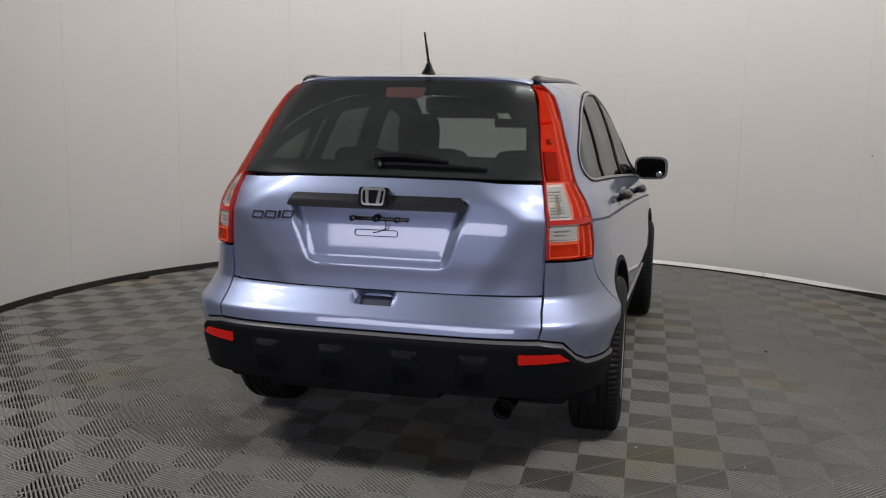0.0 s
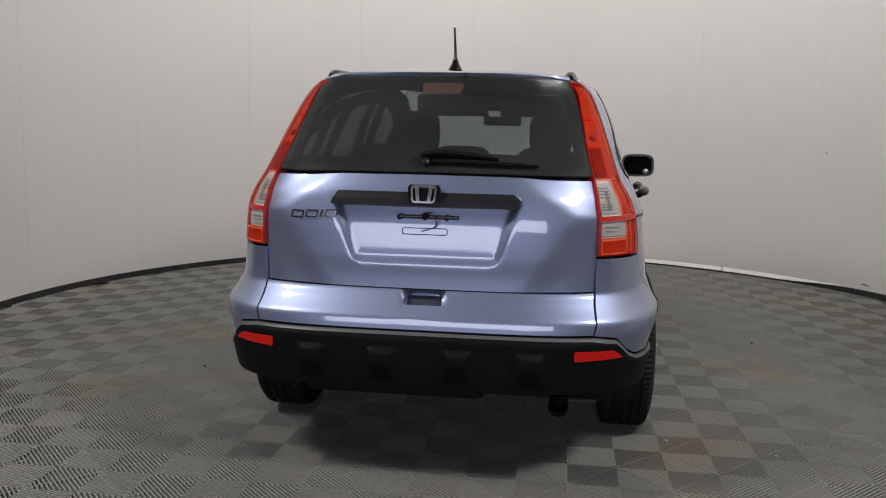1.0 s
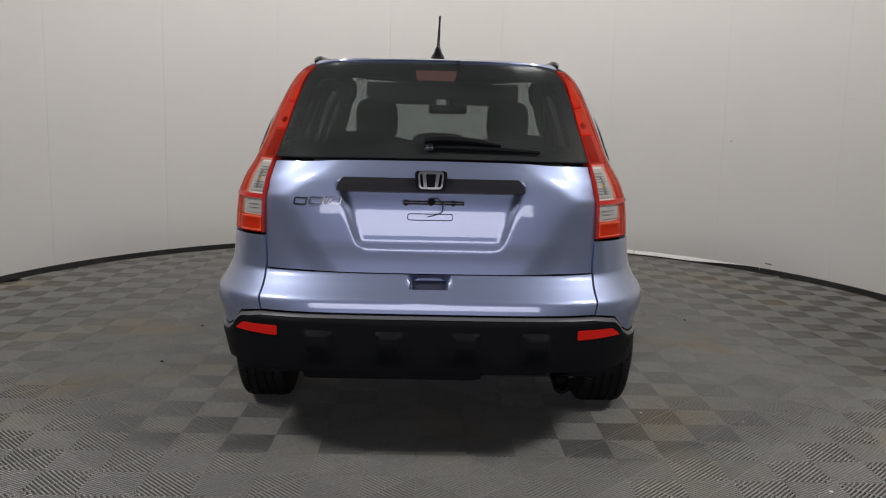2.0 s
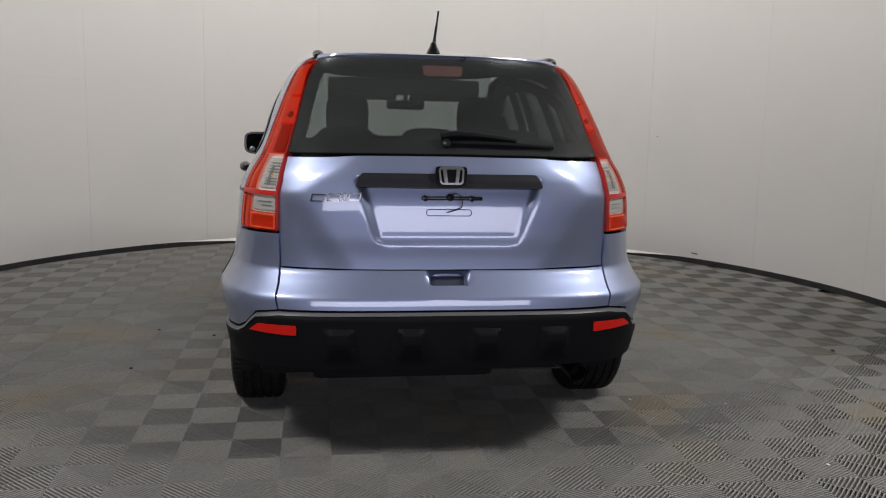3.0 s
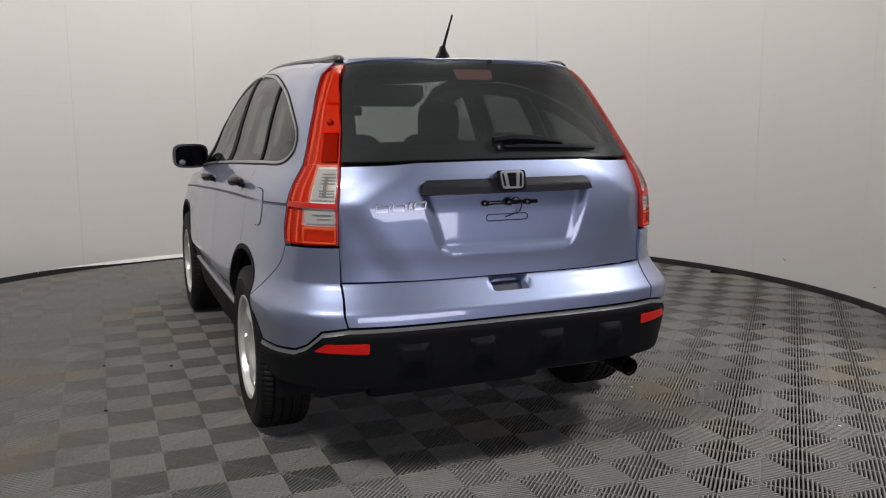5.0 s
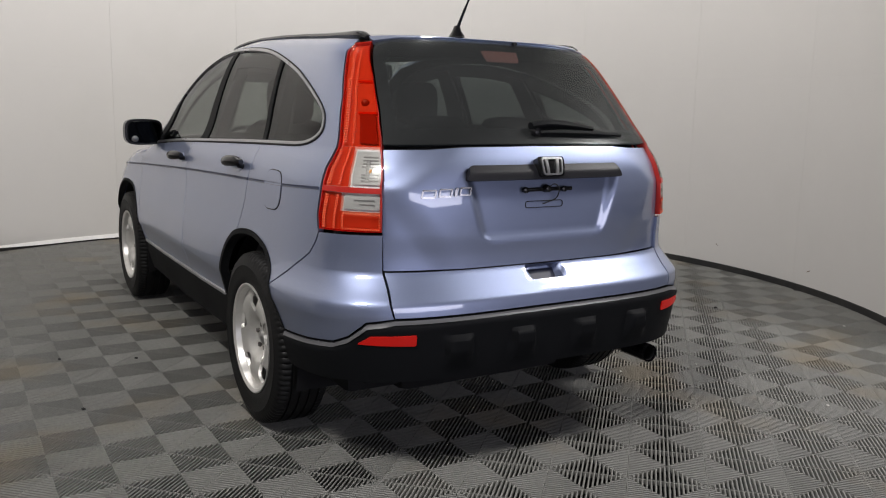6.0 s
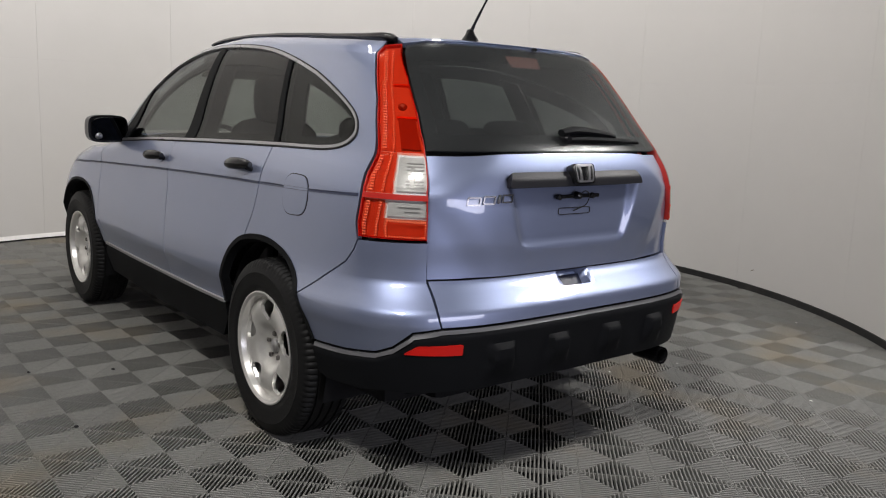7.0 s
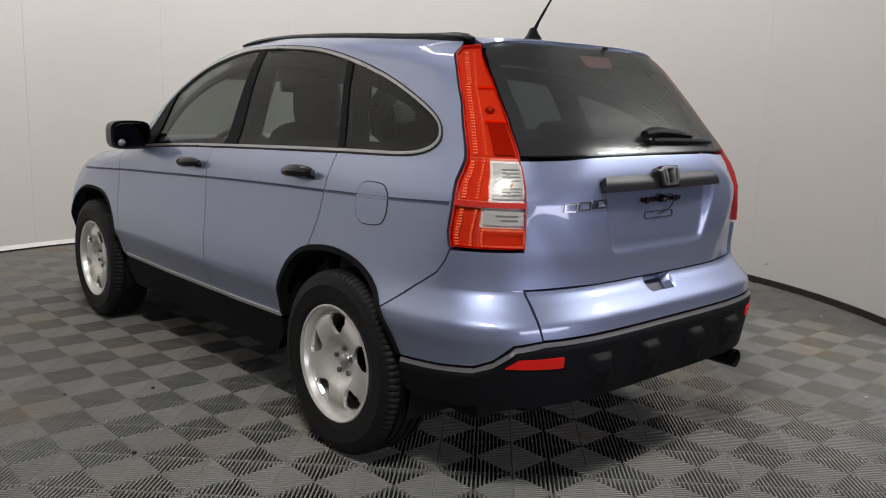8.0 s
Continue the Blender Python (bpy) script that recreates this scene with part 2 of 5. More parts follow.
def open_curve(points, per=6):
    pts = [points[0], *points, points[-1]]
    out = []
    for i in range(1, len(pts) - 2):
        p0, p1, p2, p3 = pts[i - 1:i + 3]
        for j in range(per):
            t = j / per
            out.append(tuple(0.5 * (2 * b + (c - a) * t + (2 * a - 5 * b + 4 * c - d) * t * t + (3 * b - a - 3 * c + d) * t ** 3)
                             for a, b, c, d in zip(p0, p1, p2, p3)))
    out.append(tuple(points[-1]))
    return out


def rounded(points, radius, steps=4):
    """A polygon with its corners rounded."""
    out = []
    n = len(points)
    for i in range(n):
        p, a, b = Vector(points[i]).to_2d(), Vector(points[i - 1]).to_2d(), Vector(points[(i + 1) % n]).to_2d()
        u, v = a - p, b - p
        r = min(radius, u.length * 0.45, v.length * 0.45)
        u, v = p + u.normalized() * r, p + v.normalized() * r
        for k in range(steps + 1):
            t = k / steps
            q = u * (1 - t) ** 2 + p * 2 * t * (1 - t) + v * t * t
            out.append((q.x, q.y))
    return out


def clipped(poly, axis, limit, keep_less):
    out = []
    n = len(poly)
    for i in range(n):
        a, b = poly[i - 1], poly[i]
        ina = a[axis] <= limit if keep_less else a[axis] >= limit
        inb = b[axis] <= limit if keep_less else b[axis] >= limit
        if ina != inb:
            t = (limit - a[axis]) / (b[axis] - a[axis])
            q = [a[0] + (b[0] - a[0]) * t, a[1] + (b[1] - a[1]) * t]
            q[axis] = limit
            out.append(tuple(q))
        if inb:
            out.append(b)
    return out


def sheet(poly, place, cell=(0.03, 0.03), lift=0.0, thick=0.02, shape=None):
    """A curved panel: the outline poly, cut into small cells, laid on the surface place(s, v), with turned-in edges and a back.
    shape(point) gives an extra offset along the normal. Material 0 outside and on the edges, 1 on the back."""
    verts, faces, mats, index = [], [], [], {}
    fronts = []

    def normal(s, v):
        e = 0.002
        n = (place(s + e, v) - place(s - e, v)).cross(place(s, v + e) - place(s, v - e))
        return n.normalized() if n.length > 1e-12 else Vector((0, 0, 1))

    def vertex(q):
        key = (round(q[0], 5), round(q[1], 5))
        if key not in index:
            p, n = place(*key), normal(*key)
            off = lift + (shape(p) if shape else 0.0)
            index[key] = len(fronts)
            fronts.append((p + n * off, p + n * (off - thick)))
        return index[key]

    x0, x1 = min(p[0] for p in poly), max(p[0] for p in poly)
    y0, y1 = min(p[1] for p in poly), max(p[1] for p in poly)
    nx, ny = max(1, math.ceil((x1 - x0) / cell[0])), max(1, math.ceil((y1 - y0) / cell[1]))
    hollow = False
    for k in range(len(poly)):
        (ax, ay), (bx, by), (cx, cy) = poly[k - 2], poly[k - 1], poly[k]
        if (bx - ax) * (cy - by) - (by - ay) * (cx - bx) < -1e-9:
            hollow = True
    blocks = [poly]
    if hollow:
        corners = [Vector((p[0], p[1], 0)) for p in poly]
        blocks = [[poly[i] for i in tri] for tri in tessellate_polygon([corners])]
    for block in blocks:
        bx0, bx1 = min(p[0] for p in block), max(p[0] for p in block)
        by0, by1 = min(p[1] for p in block), max(p[1] for p in block)
        for i in range(nx):
            a, b = x0 + (x1 - x0) * i / nx, x0 + (x1 - x0) * (i + 1) / nx
            if b <= bx0 or a >= bx1:
                continue
            column = clipped(clipped(block, 0, a, False), 0, b, True)
            if len(column) < 3:
                continue
            for j in range(ny):
                c, d = y0 + (y1 - y0) * j / ny, y0 + (y1 - y0) * (j + 1) / ny
                if d <= by0 or c >= by1:
                    continue
                piece = clipped(clipped(column, 1, c, False), 1, d, True)
                ids = []
                for q in piece:
                    v = vertex(q)
                    if not ids or ids[-1] != v:
                        ids.append(v)
                if len(ids) > 1 and ids[0] == ids[-1]:
                    ids.pop()
                area = sum(piece[k - 1][0] * piece[k][1] - piece[k][0] * piece[k - 1][1] for k in range(len(piece)))
                if len(set(ids)) > 2 and len(set(ids)) == len(ids) and abs(area) > 1e-9:
                    faces.append(tuple(ids if area > 0 else ids[::-1]))
    count = len(fronts)
    verts = [tuple(f[0]) for f in fronts] + [tuple(f[1]) for f in fronts]
    edges = {}
    for f in faces:
        for k in range(len(f)):
            e = (f[k - 1], f[k])
            edges[e] = edges.get(e, 0) + 1
    mats = [0] * len(faces)
    backs = [tuple(v + count for v in f[::-1]) for f in faces]
    rims = [(b, a, a + count, b + count) for a, b in edges if (b, a) not in edges]
    return verts, faces + backs + rims, mats + [1] * len(backs) + [0] * len(rims)


def mirrored(mesh):
    """The same panel for the other side of the car."""
    v, f, *rest = mesh
    return ([(-x, y, z) for x, y, z in v], [tuple(g[::-1]) for g in f], *rest)


# ---- the car's skin: half outlines in plan, level by level ----
def smooth_table(pairs):
    """A monotone cubic through (position, value) pairs."""
    xs = [p[0] for p in pairs]
    ys = [p[1] for p in pairs]
    n = len(xs)
    h = [xs[i + 1] - xs[i] for i in range(n - 1)]
    s = [(ys[i + 1] - ys[i]) / h[i] for i in range(n - 1)]
    m = [s[0]] + [0.0] * (n - 2) + [s[-1]]
    for i in range(1, n - 1):
        if s[i - 1] * s[i] > 0:
            a, b = 2 * h[i] + h[i - 1], h[i] + 2 * h[i - 1]
            m[i] = (a + b) / (a / s[i - 1] + b / s[i])

    def value(x):
        x = min(max(x, xs[0]), xs[-1])
        i = 0
        while i < n - 2 and x > xs[i + 1]:
            i += 1
        t = (x - xs[i]) / h[i]
        return ((1 + 2 * t) * (1 - t) ** 2 * ys[i] + t * (1 - t) ** 2 * h[i] * m[i]
                + t * t * (3 - 2 * t) * ys[i + 1] + t * t * (t - 1) * h[i] * m[i + 1])
    return value


half_width = smooth_table([(0.16, 0.78), (0.30, 0.835), (0.40, 0.857), (0.47, 0.872), (0.58, 0.898), (0.63, 0.912), (0.663, 0.910), (0.685, 0.897), (0.72, 0.876), (0.77, 0.858),
                           (0.90, 0.842), (1.05, 0.826), (1.12, 0.797), (1.19, 0.757), (1.33, 0.708), (1.45, 0.660),
                           (1.52, 0.622), (1.57, 0.575), (1.60, 0.52)])
rear_y = smooth_table([(0.16, -0.66), (0.27, -0.745), (0.36, -0.785), (0.45, -0.80), (0.55, -0.808), (0.61, -0.812),
                       (0.662, -0.808), (0.676, -0.799), (0.695, -0.782), (0.725, -0.757), (0.765, -0.730), (0.80, -0.731), (0.90, -0.742),
                       (1.00, -0.746), (1.10, -0.735), (1.19, -0.70), (1.30, -0.607), (1.45, -0.476), (1.57, -0.368), (1.60, -0.335)])
front_y = smooth_table([(0.16, 3.45), (0.30, 3.60), (0.50, 3.66), (0.75, 3.62), (0.90, 3.50), (1.00, 3.20), (1.06, 2.75),
                        (1.10, 2.72), (1.20, 2.62), (1.33, 2.45), (1.45, 2.20), (1.52, 1.96), (1.57, 1.76), (1.60, 1.60)])
roof_lift = smooth_table([(-0.5, 0.0), (-0.2, 0.004), (0.1, 0.016), (0.5, 0.036), (1.0, 0.050), (1.5, 0.046), (2.0, 0.02), (2.3, 0.0)])
flank_width = smooth_table([(0.16, 0.775), (0.30, 0.815), (0.40, 0.832), (0.47, 0.845), (0.52, 0.857), (0.56, 0.868), (0.585, 0.8765), (0.60, 0.8775), (0.66, 0.874), (0.72, 0.868),
                            (0.77, 0.860), (0.85, 0.849), (0.90, 0.842), (1.05, 0.826), (1.6, 0.52)])
YC = 0.10          # where the rear quarter of the plan outline begins
N_REAR = 4.3
TABLE = []
for k in range(401):
    xn = 1 - (1 - k / 400) ** 2 if k > 200 else k / 400 * 1.5
    TABLE.append(xn)
TABLE = sorted(set(TABLE))
ARC = [0.0]
DN = [(1 - x ** N_REAR) ** (1 / N_REAR) for x in TABLE]
for k in range(1, len(TABLE)):
    ARC.append(ARC[-1] + math.hypot((TABLE[k] - TABLE[k - 1]) * 0.84, (DN[k] - DN[k - 1]) * 0.85))
S1 = ARC[-1]       # the arc length at which the straight side begins


def level(y, z):
    """The level of the outlines to which the height z at y belongs: the roof is arched along the car."""
    v = z
    for _ in range(6):
        v = z - roof_lift(y) * min(max((v - 1.15) / 0.4, 0.0), 1.0)
    return v


def flank(p, z):
    """Takes the rear bumper's bulge out of the doors and fenders."""
    if z < 0.90:
        t = min(max((p.y + 0.32) / 0.5, 0.0), 1.0)
        p.x *= 1 + (flank_width(z) / half_width(z) - 1) * t * t * (3 - 2 * t)
    return p


def skin(s, v):
    """The point of the skin of the near side (x < 0) at arc s from the middle of the rear, on level v."""
    z = v
    w = half_width(z)
    if s <= S1:
        xn = float(np.interp(s, ARC, TABLE))
        dn = float(np.interp(s, ARC, DN))
        y = YC - (YC - rear_y(z)) * dn
        return flank(Vector((-w * xn, y, z + roof_lift(y) * min(max((z - 1.15) / 0.4, 0.0), 1.0))), z)
    y = YC + s - S1
    yf = front_y(z)
    d = 1.0
    y0 = yf - d
    q = min(max((y - y0) / d, 0.0), 1.0)
    y = min(y, yf)
    return flank(Vector((-w * max(1 - q ** 3.2, 0.0) ** (1 / 3.2), y, z + roof_lift(y) * min(max((z - 1.15) / 0.4, 0.0), 1.0))), z)


def s_rear(x, z):
    """The arc at which the rear skin has this distance x from the middle."""
    return float(np.interp(abs(x) / half_width(z), TABLE, ARC))


def s_side(y, z):
    """The arc at which the side skin has this y."""
    if y >= YC:
        return S1 + y - YC
    return S1 - float(np.interp((YC - y) / (YC - rear_y(z)), DN[::-1], [S1 - a for a in ARC[::-1]]))


def body(a, v):
    """The skin by signed arc: a < 0 on the near side, a > 0 on the far side."""
    p = skin(abs(a), v)
    return p if a <= 0 else Vector((-p.x, p.y, p.z))


def R(x, z):
    """A point of the rear by its x and height, in the skin's own coordinates."""
    return (math.copysign(s_rear(x, z), x), z)


def E(y, z):
    """A point of the near side by its y and height, in the skin's own coordinates."""
    v = level(y, z)
    return (-s_side(y, v), v)


def on_side(y, z, out=0.0):
    """The place on the near side's skin, moved out by some metres."""
    a, v = E(y, z)
    e = 0.002
    n = (body(a + e, v) - body(a - e, v)).cross(body(a, v + e) - body(a, v - e)).normalized()
    return body(a, v) + n * out


def on_rear(x, z, out=0.0):
    a, v = R(x, z)
    e = 0.002
    n = (body(a + e, v) - body(a - e, v)).cross(body(a, v + e) - body(a, v - e)).normalized()
    return body(a, v) + n * out


def ramp(x, a, b):
    t = min(max((x - a) / (b - a), 0.0), 1.0)
    return t * t * (3 - 2 * t)


# ---- the room: a round white wall, open behind the camera, skirting, ceiling ----
CX, CY, RADIUS, WALL_TOP = 0.12, 1.72, 3.67, 5.2


def on_wall(deg, r, z):
    a = radians(deg)
    return (CX + r * math.cos(a), CY + r * math.sin(a), z)


def arc_piece(d0, d1, r0, r1, z0, z1, steps=8):
    """A curved slab between two angles, radii and heights."""
    v, f = [], []
    for i in range(steps + 1):
        d = d0 + (d1 - d0) * i / steps
        v += [on_wall(d, r0, z0), on_wall(d, r0, z1), on_wall(d, r1, z1), on_wall(d, r1, z0)]
    for i in range(steps):
        b = 4 * i
        for k in range(4):
            f.append((b + k, b + 4 + k, b + 4 + (k + 1) % 4, b + (k + 1) % 4))
    f += [(0, 1, 2, 3), (4 * steps + 3, 4 * steps + 2, 4 * steps + 1, 4 * steps)]
    return v, f


wall = thing("wall_round", "smooth white curved studio wall of tall butt-jointed panels", "wall", kind="structure")
part("backing", arc_piece(-44, 200, RADIUS + 0.0126, RADIUS + 0.10, 0.03, WALL_TOP, 90), WALL, wall)
SPAN = 18.9
d = -52.0
while d < 199.5:
    for z0, z1 in ((0.03, 1.6197), (1.6203, WALL_TOP)):
        part("panel", arc_piece(max(d, -44.0) + 0.009, min(d + SPAN, 200) - 0.009, RADIUS, RADIUS + 0.012, z0, z1, 14), WALL, wall)
    d += SPAN

skirting = thing("baseboard", "black rubber skirting along the foot of the wall", "skirting", kind="structure")
WHITE_FROM, WHITE_TO = 35.0, 125.0


def white_share(d):
    """How much of the skirting's height the white trim covers at an angle: it tapers out at both ends."""
    return min(ramp(d, WHITE_FROM, WHITE_FROM + 13), ramp(-d, -WHITE_TO, -WHITE_TO + 16))


def skirting_piece(d0, d1, steps):
    """A rubber strip whose top drops where the white trim takes over."""
    v, f = [], []
    for i in range(steps + 1):
        q = d0 + (d1 - d0) * i / steps
        top = 0.050 - 0.034 * white_share(q)
        v += [on_wall(q, RADIUS - 0.006, 0.0), on_wall(q, RADIUS - 0.005, top - 0.004), on_wall(q, RADIUS - 0.001, top), on_wall(q, RADIUS + 0.02, top), on_wall(q, RADIUS + 0.02, 0.0)]
    for i in range(steps):
        b = 5 * i
        for k in range(5):
            f.append((b + k, b + 5 + k, b + 5 + (k + 1) % 5, b + (k + 1) % 5))
    f += [(0, 1, 2, 3, 4), tuple(5 * steps + k for k in (4, 3, 2, 1, 0))]
    return v, f


for d0, d1 in ((-44, 0), (0, 34.9), (35, 80), (80, 125), (125.1, 160), (160, 200)):
    part("strip", skirting_piece(d0, d1, 40), BASEBLACK, skirting)


def sloping_strip(d0, d1, steps):
    v, f = [], []
    for i in range(steps + 1):
        q = d0 + (d1 - d0) * i / steps
        w = white_share(q)
        low = 0.0505 - 0.034 * w
        v += [on_wall(q, RADIUS - 0.002 - 0.020 * w, low), on_wall(q, RADIUS - 0.002, 0.051), on_wall(q, RADIUS + 0.01, 0.051), on_wall(q, RADIUS + 0.01, low)]
    for i in range(steps):
        b = 4 * i
        for k in range(4):
            f.append((b + k, b + 4 + k, b + 4 + (k + 1) % 4, b + (k + 1) % 4))
    f += [(0, 1, 2, 3), (4 * steps + 3, 4 * steps + 2, 4 * steps + 1, 4 * steps)]
    return v, f


trim_white = thing("trim", "white sloping trim strip at the foot of the wall", "trim", kind="structure")
for d0, d1 in ((35.5, 56), (56.2, 90), (90.1, 124.5)):
    part("strip", sloping_strip(d0, d1, 30), BASEWHITE, trim_white)

for deg, z, wide, tall, lean in ((-1.0, 0.20, 0.45, 0.006, 0.012), (-17.0, 0.17, 0.5, 0.006, -0.012), (41.0, 1.22, 0.25, 0.010, 0.0), (33.0, 0.09, 1.1, 0.012, 0.004)):
    sv, sf = arc_piece(deg, deg + wide, RADIUS - 0.0012, RADIUS + 0.002, z, z + tall, 4)
    part("scuff", ([(x, y, q + lean * (k // 4) / 4) for k, (x, y, q) in enumerate(sv)], sf), SCUFF, wall, "small brown scuff")

# plain walls that close the place behind the camera
for name, size, at in (("wall_back", (11.0, 0.12, WALL_TOP), (0, -7.0, WALL_TOP / 2)),
                       ("wall_left", (0.12, 7.46, WALL_TOP), (-5.44, -3.21, WALL_TOP / 2)),
                       ("wall_right", (0.12, 6.10, WALL_TOP), (5.44, -3.89, WALL_TOP / 2)),
                       ("wall_wing_left", (2.02, 0.12, WALL_TOP), (-4.37, 0.46, WALL_TOP / 2)),
                       ("wall_wing_right", (2.58, 0.12, WALL_TOP), (4.09, -0.90, WALL_TOP / 2))):
    w = tagged(part(name, box(size, at, 0.004), DARKWALL), "plain dark painted wall that closes the hall", "wall", kind="structure")
tagged(part("ceiling", box((11.2, 13.4, 0.1), (0, -0.6, WALL_TOP + 0.06)), CEILING), "plain pale painted ceiling", "ceiling", kind="structure")
tagged(part("floor", box((11.2, 13.4, 0.1), (0, -0.6, -0.0725)), SUBFLOOR), "dark floor under open ribbed tiles", "floor", kind="structure")

# ---- the car ----
car = thing("car", "light blue metallic compact SUV parked on ribbed floor tiles", "car")
AXLE, WHEELBASE, HUB_Z = 0.105, 2.62, 0.366


def both(name, mesh, mats, parent=None, label=""):
    """A part on the near side and its twin on the far side."""
    if not isinstance(mesh, tuple):
        mesh.verts.index_update()
        mesh = ([tuple(q.co) for q in mesh.verts], [tuple(q.index for q in g.verts) for g in mesh.faces])
    a = part(name, mesh, mats, parent or car, label)
    b = part(name, mirrored(mesh), mats, parent or car, label)
    return a, b


# tailgate: outer facets fall back, the plate recess is set in
def tailgate_shape(p):
    x, z = abs(p.x), p.z
    facet = max(x - 0.40 - (1.18 - z) * 1.45, x - 0.585 + (1.055 - z) * 0.70)
    off = -0.012 * ramp(facet, -0.04, 0.11)
    edge = 0.355 - (1.085 - z) * 0.30
    inside = min(edge - x, z - 0.855, (1.12 - z) * 2)
    corner = max(0.0, 0.055 - (edge - x)) + max(0.0, 0.055 - (z - 0.855))
    inside -= max(0.0, corner - 0.06) * 0.8
    return off - (0.015 + 0.075 * max(z - 0.90, 0.0)) * ramp(inside, -0.004, 0.036)


tailgate_line = [R(-0.646, 0.769), R(-0.6525, 0.91), R(-0.652, 1.0), R(-0.644, 1.09), R(-0.622, 1.19), R(-0.3, 1.196), R(0, 1.198)]
tailgate_line = tailgate_line + [(-a, v) for a, v in tailgate_line[-2::-1]]
tailgate_line = tailgate_line[::-1] + [R(-0.3, 0.7655), R(0, 0.7645), R(0.3, 0.7655)]
tailgate = part("tailgate", sheet(tailgate_line, body, (0.011, 0.011), thick=0.025, shape=tailgate_shape), [PAINT, LINING], car,
                "blue tailgate with a bare plate recess")

# rear window with black border
glass_line = [R(-0.617, 1.203), R(-0.600, 1.26), R(-0.583, 1.32), R(-0.553, 1.45), R(-0.503, 1.566), R(-0.44, 1.582), R(-0.2, 1.592), R(0, 1.594)]
glass_line = (glass_line + [(-a, v) for a, v in glass_line[-2::-1]])[::-1] + [R(-0.3, 1.207), R(0, 1.208), R(0.3, 1.207)]
part("rear_window", sheet(glass_line, body, (0.03, 0.03), lift=0.0, thick=0.004), [PRIVACY, PRIVACY], car, "dark tinted rear window")


def ccw(poly):
    area = sum(poly[k - 1][0] * poly[k][1] - poly[k][0] * poly[k - 1][1] for k in range(len(poly)))
    return poly if area > 0 else poly[::-1]


def band(outer, inner, lift=0.0, thick=0.004, cell=(0.03, 0.03), shape=None):
    """A strip between two outlines with as many points each, as one mesh."""
    v, f, m = [], [], []
    n = len(outer)
    for i in range(n):
        quad = [outer[i], outer[(i + 1) % n], inner[(i + 1) % n], inner[i]]
        vv, ff, mm = sheet(quad, body, cell, lift, thick, shape)
        f += [tuple(q + len(v) for q in g) for g in ff]
        v += vv
        m += mm
    return v, f, m


def inset(poly, d):
    """The outline moved in by d (in the skin's coordinates)."""
    n = len(poly)
    area = sum(poly[k - 1][0] * poly[k][1] - poly[k][0] * poly[k - 1][1] for k in range(n))
    sign = 1 if area > 0 else -1
    out = []
    for i in range(n):
        a, p, b = Vector(poly[i - 1]), Vector(poly[i]), Vector(poly[(i + 1) % n])
        u, w = (p - a).normalized(), (b - p).normalized()
        na, nb = Vector((-u.y, u.x)) * sign, Vector((-w.y, w.x)) * sign
        m = na + nb
        m = m / max(m.length_squared / 2, 0.5)
        out.append((p.x + m.x * d, p.y + m.y * d))
    return out


glass_smooth = glass_line
part("window_border", band(glass_smooth, inset(glass_smooth, 0.06), lift=-0.010, thick=0.004), [GLOSSBLACK, GLOSSBLACK], car, "black printed window border")

# tail lamps
LAMP_IN = [(-0.508, 1.572), (-0.559, 1.451), (-0.589, 1.32), (-0.606, 1.26), (-0.626, 1.19), (-0.648, 1.09), (-0.656, 1.0), (-0.657, 0.906)]
LAMP_OUT = [(-0.802, 0.903), (-0.801, 0.951), (-0.789, 1.045), (-0.764, 1.116), (-0.722, 1.185), (-0.700, 1.243), (-0.655, 1.372), (-0.610, 1.489), (-0.585, 1.535), (-0.550, 1.565)]
lamp_poly = [R(x, z) for x, z in LAMP_IN + LAMP_OUT]


def between(z0, z1, f0, f1):
    """A patch of the lamp between two heights and two shares of its width (0 inside, 1 outside)."""
    def x_in(z):
        return float(np.interp(z, [p[1] for p in LAMP_IN[::-1]], [p[0] for p in LAMP_IN[::-1]]))

    def x_out(z):
        return float(np.interp(z, [p[1] for p in LAMP_OUT], [p[0] for p in LAMP_OUT]))
    zs = [z0 + (z1 - z0) * i / 8 for i in range(9)]
    g0 = f0 if callable(f0) else (lambda z: f0)
    g1 = f1 if callable(f1) else (lambda z: f1)
    left = [R(x_in(z) + (x_out(z) - x_in(z)) * g1(z), z) for z in zs]
    right = [R(x_in(z) + (x_out(z) - x_in(z)) * g0(z), z) for z in zs]
    return right + left[::-1]


def lamp_x(z, f):
    """The x on the lamp at height z and share f of its width."""
    xi = float(np.interp(z, [p[1] for p in LAMP_IN[::-1]], [p[0] for p in LAMP_IN[::-1]]))
    return xi + (float(np.interp(z, [p[1] for p in LAMP_OUT], [p[0] for p in LAMP_OUT])) - xi) * f


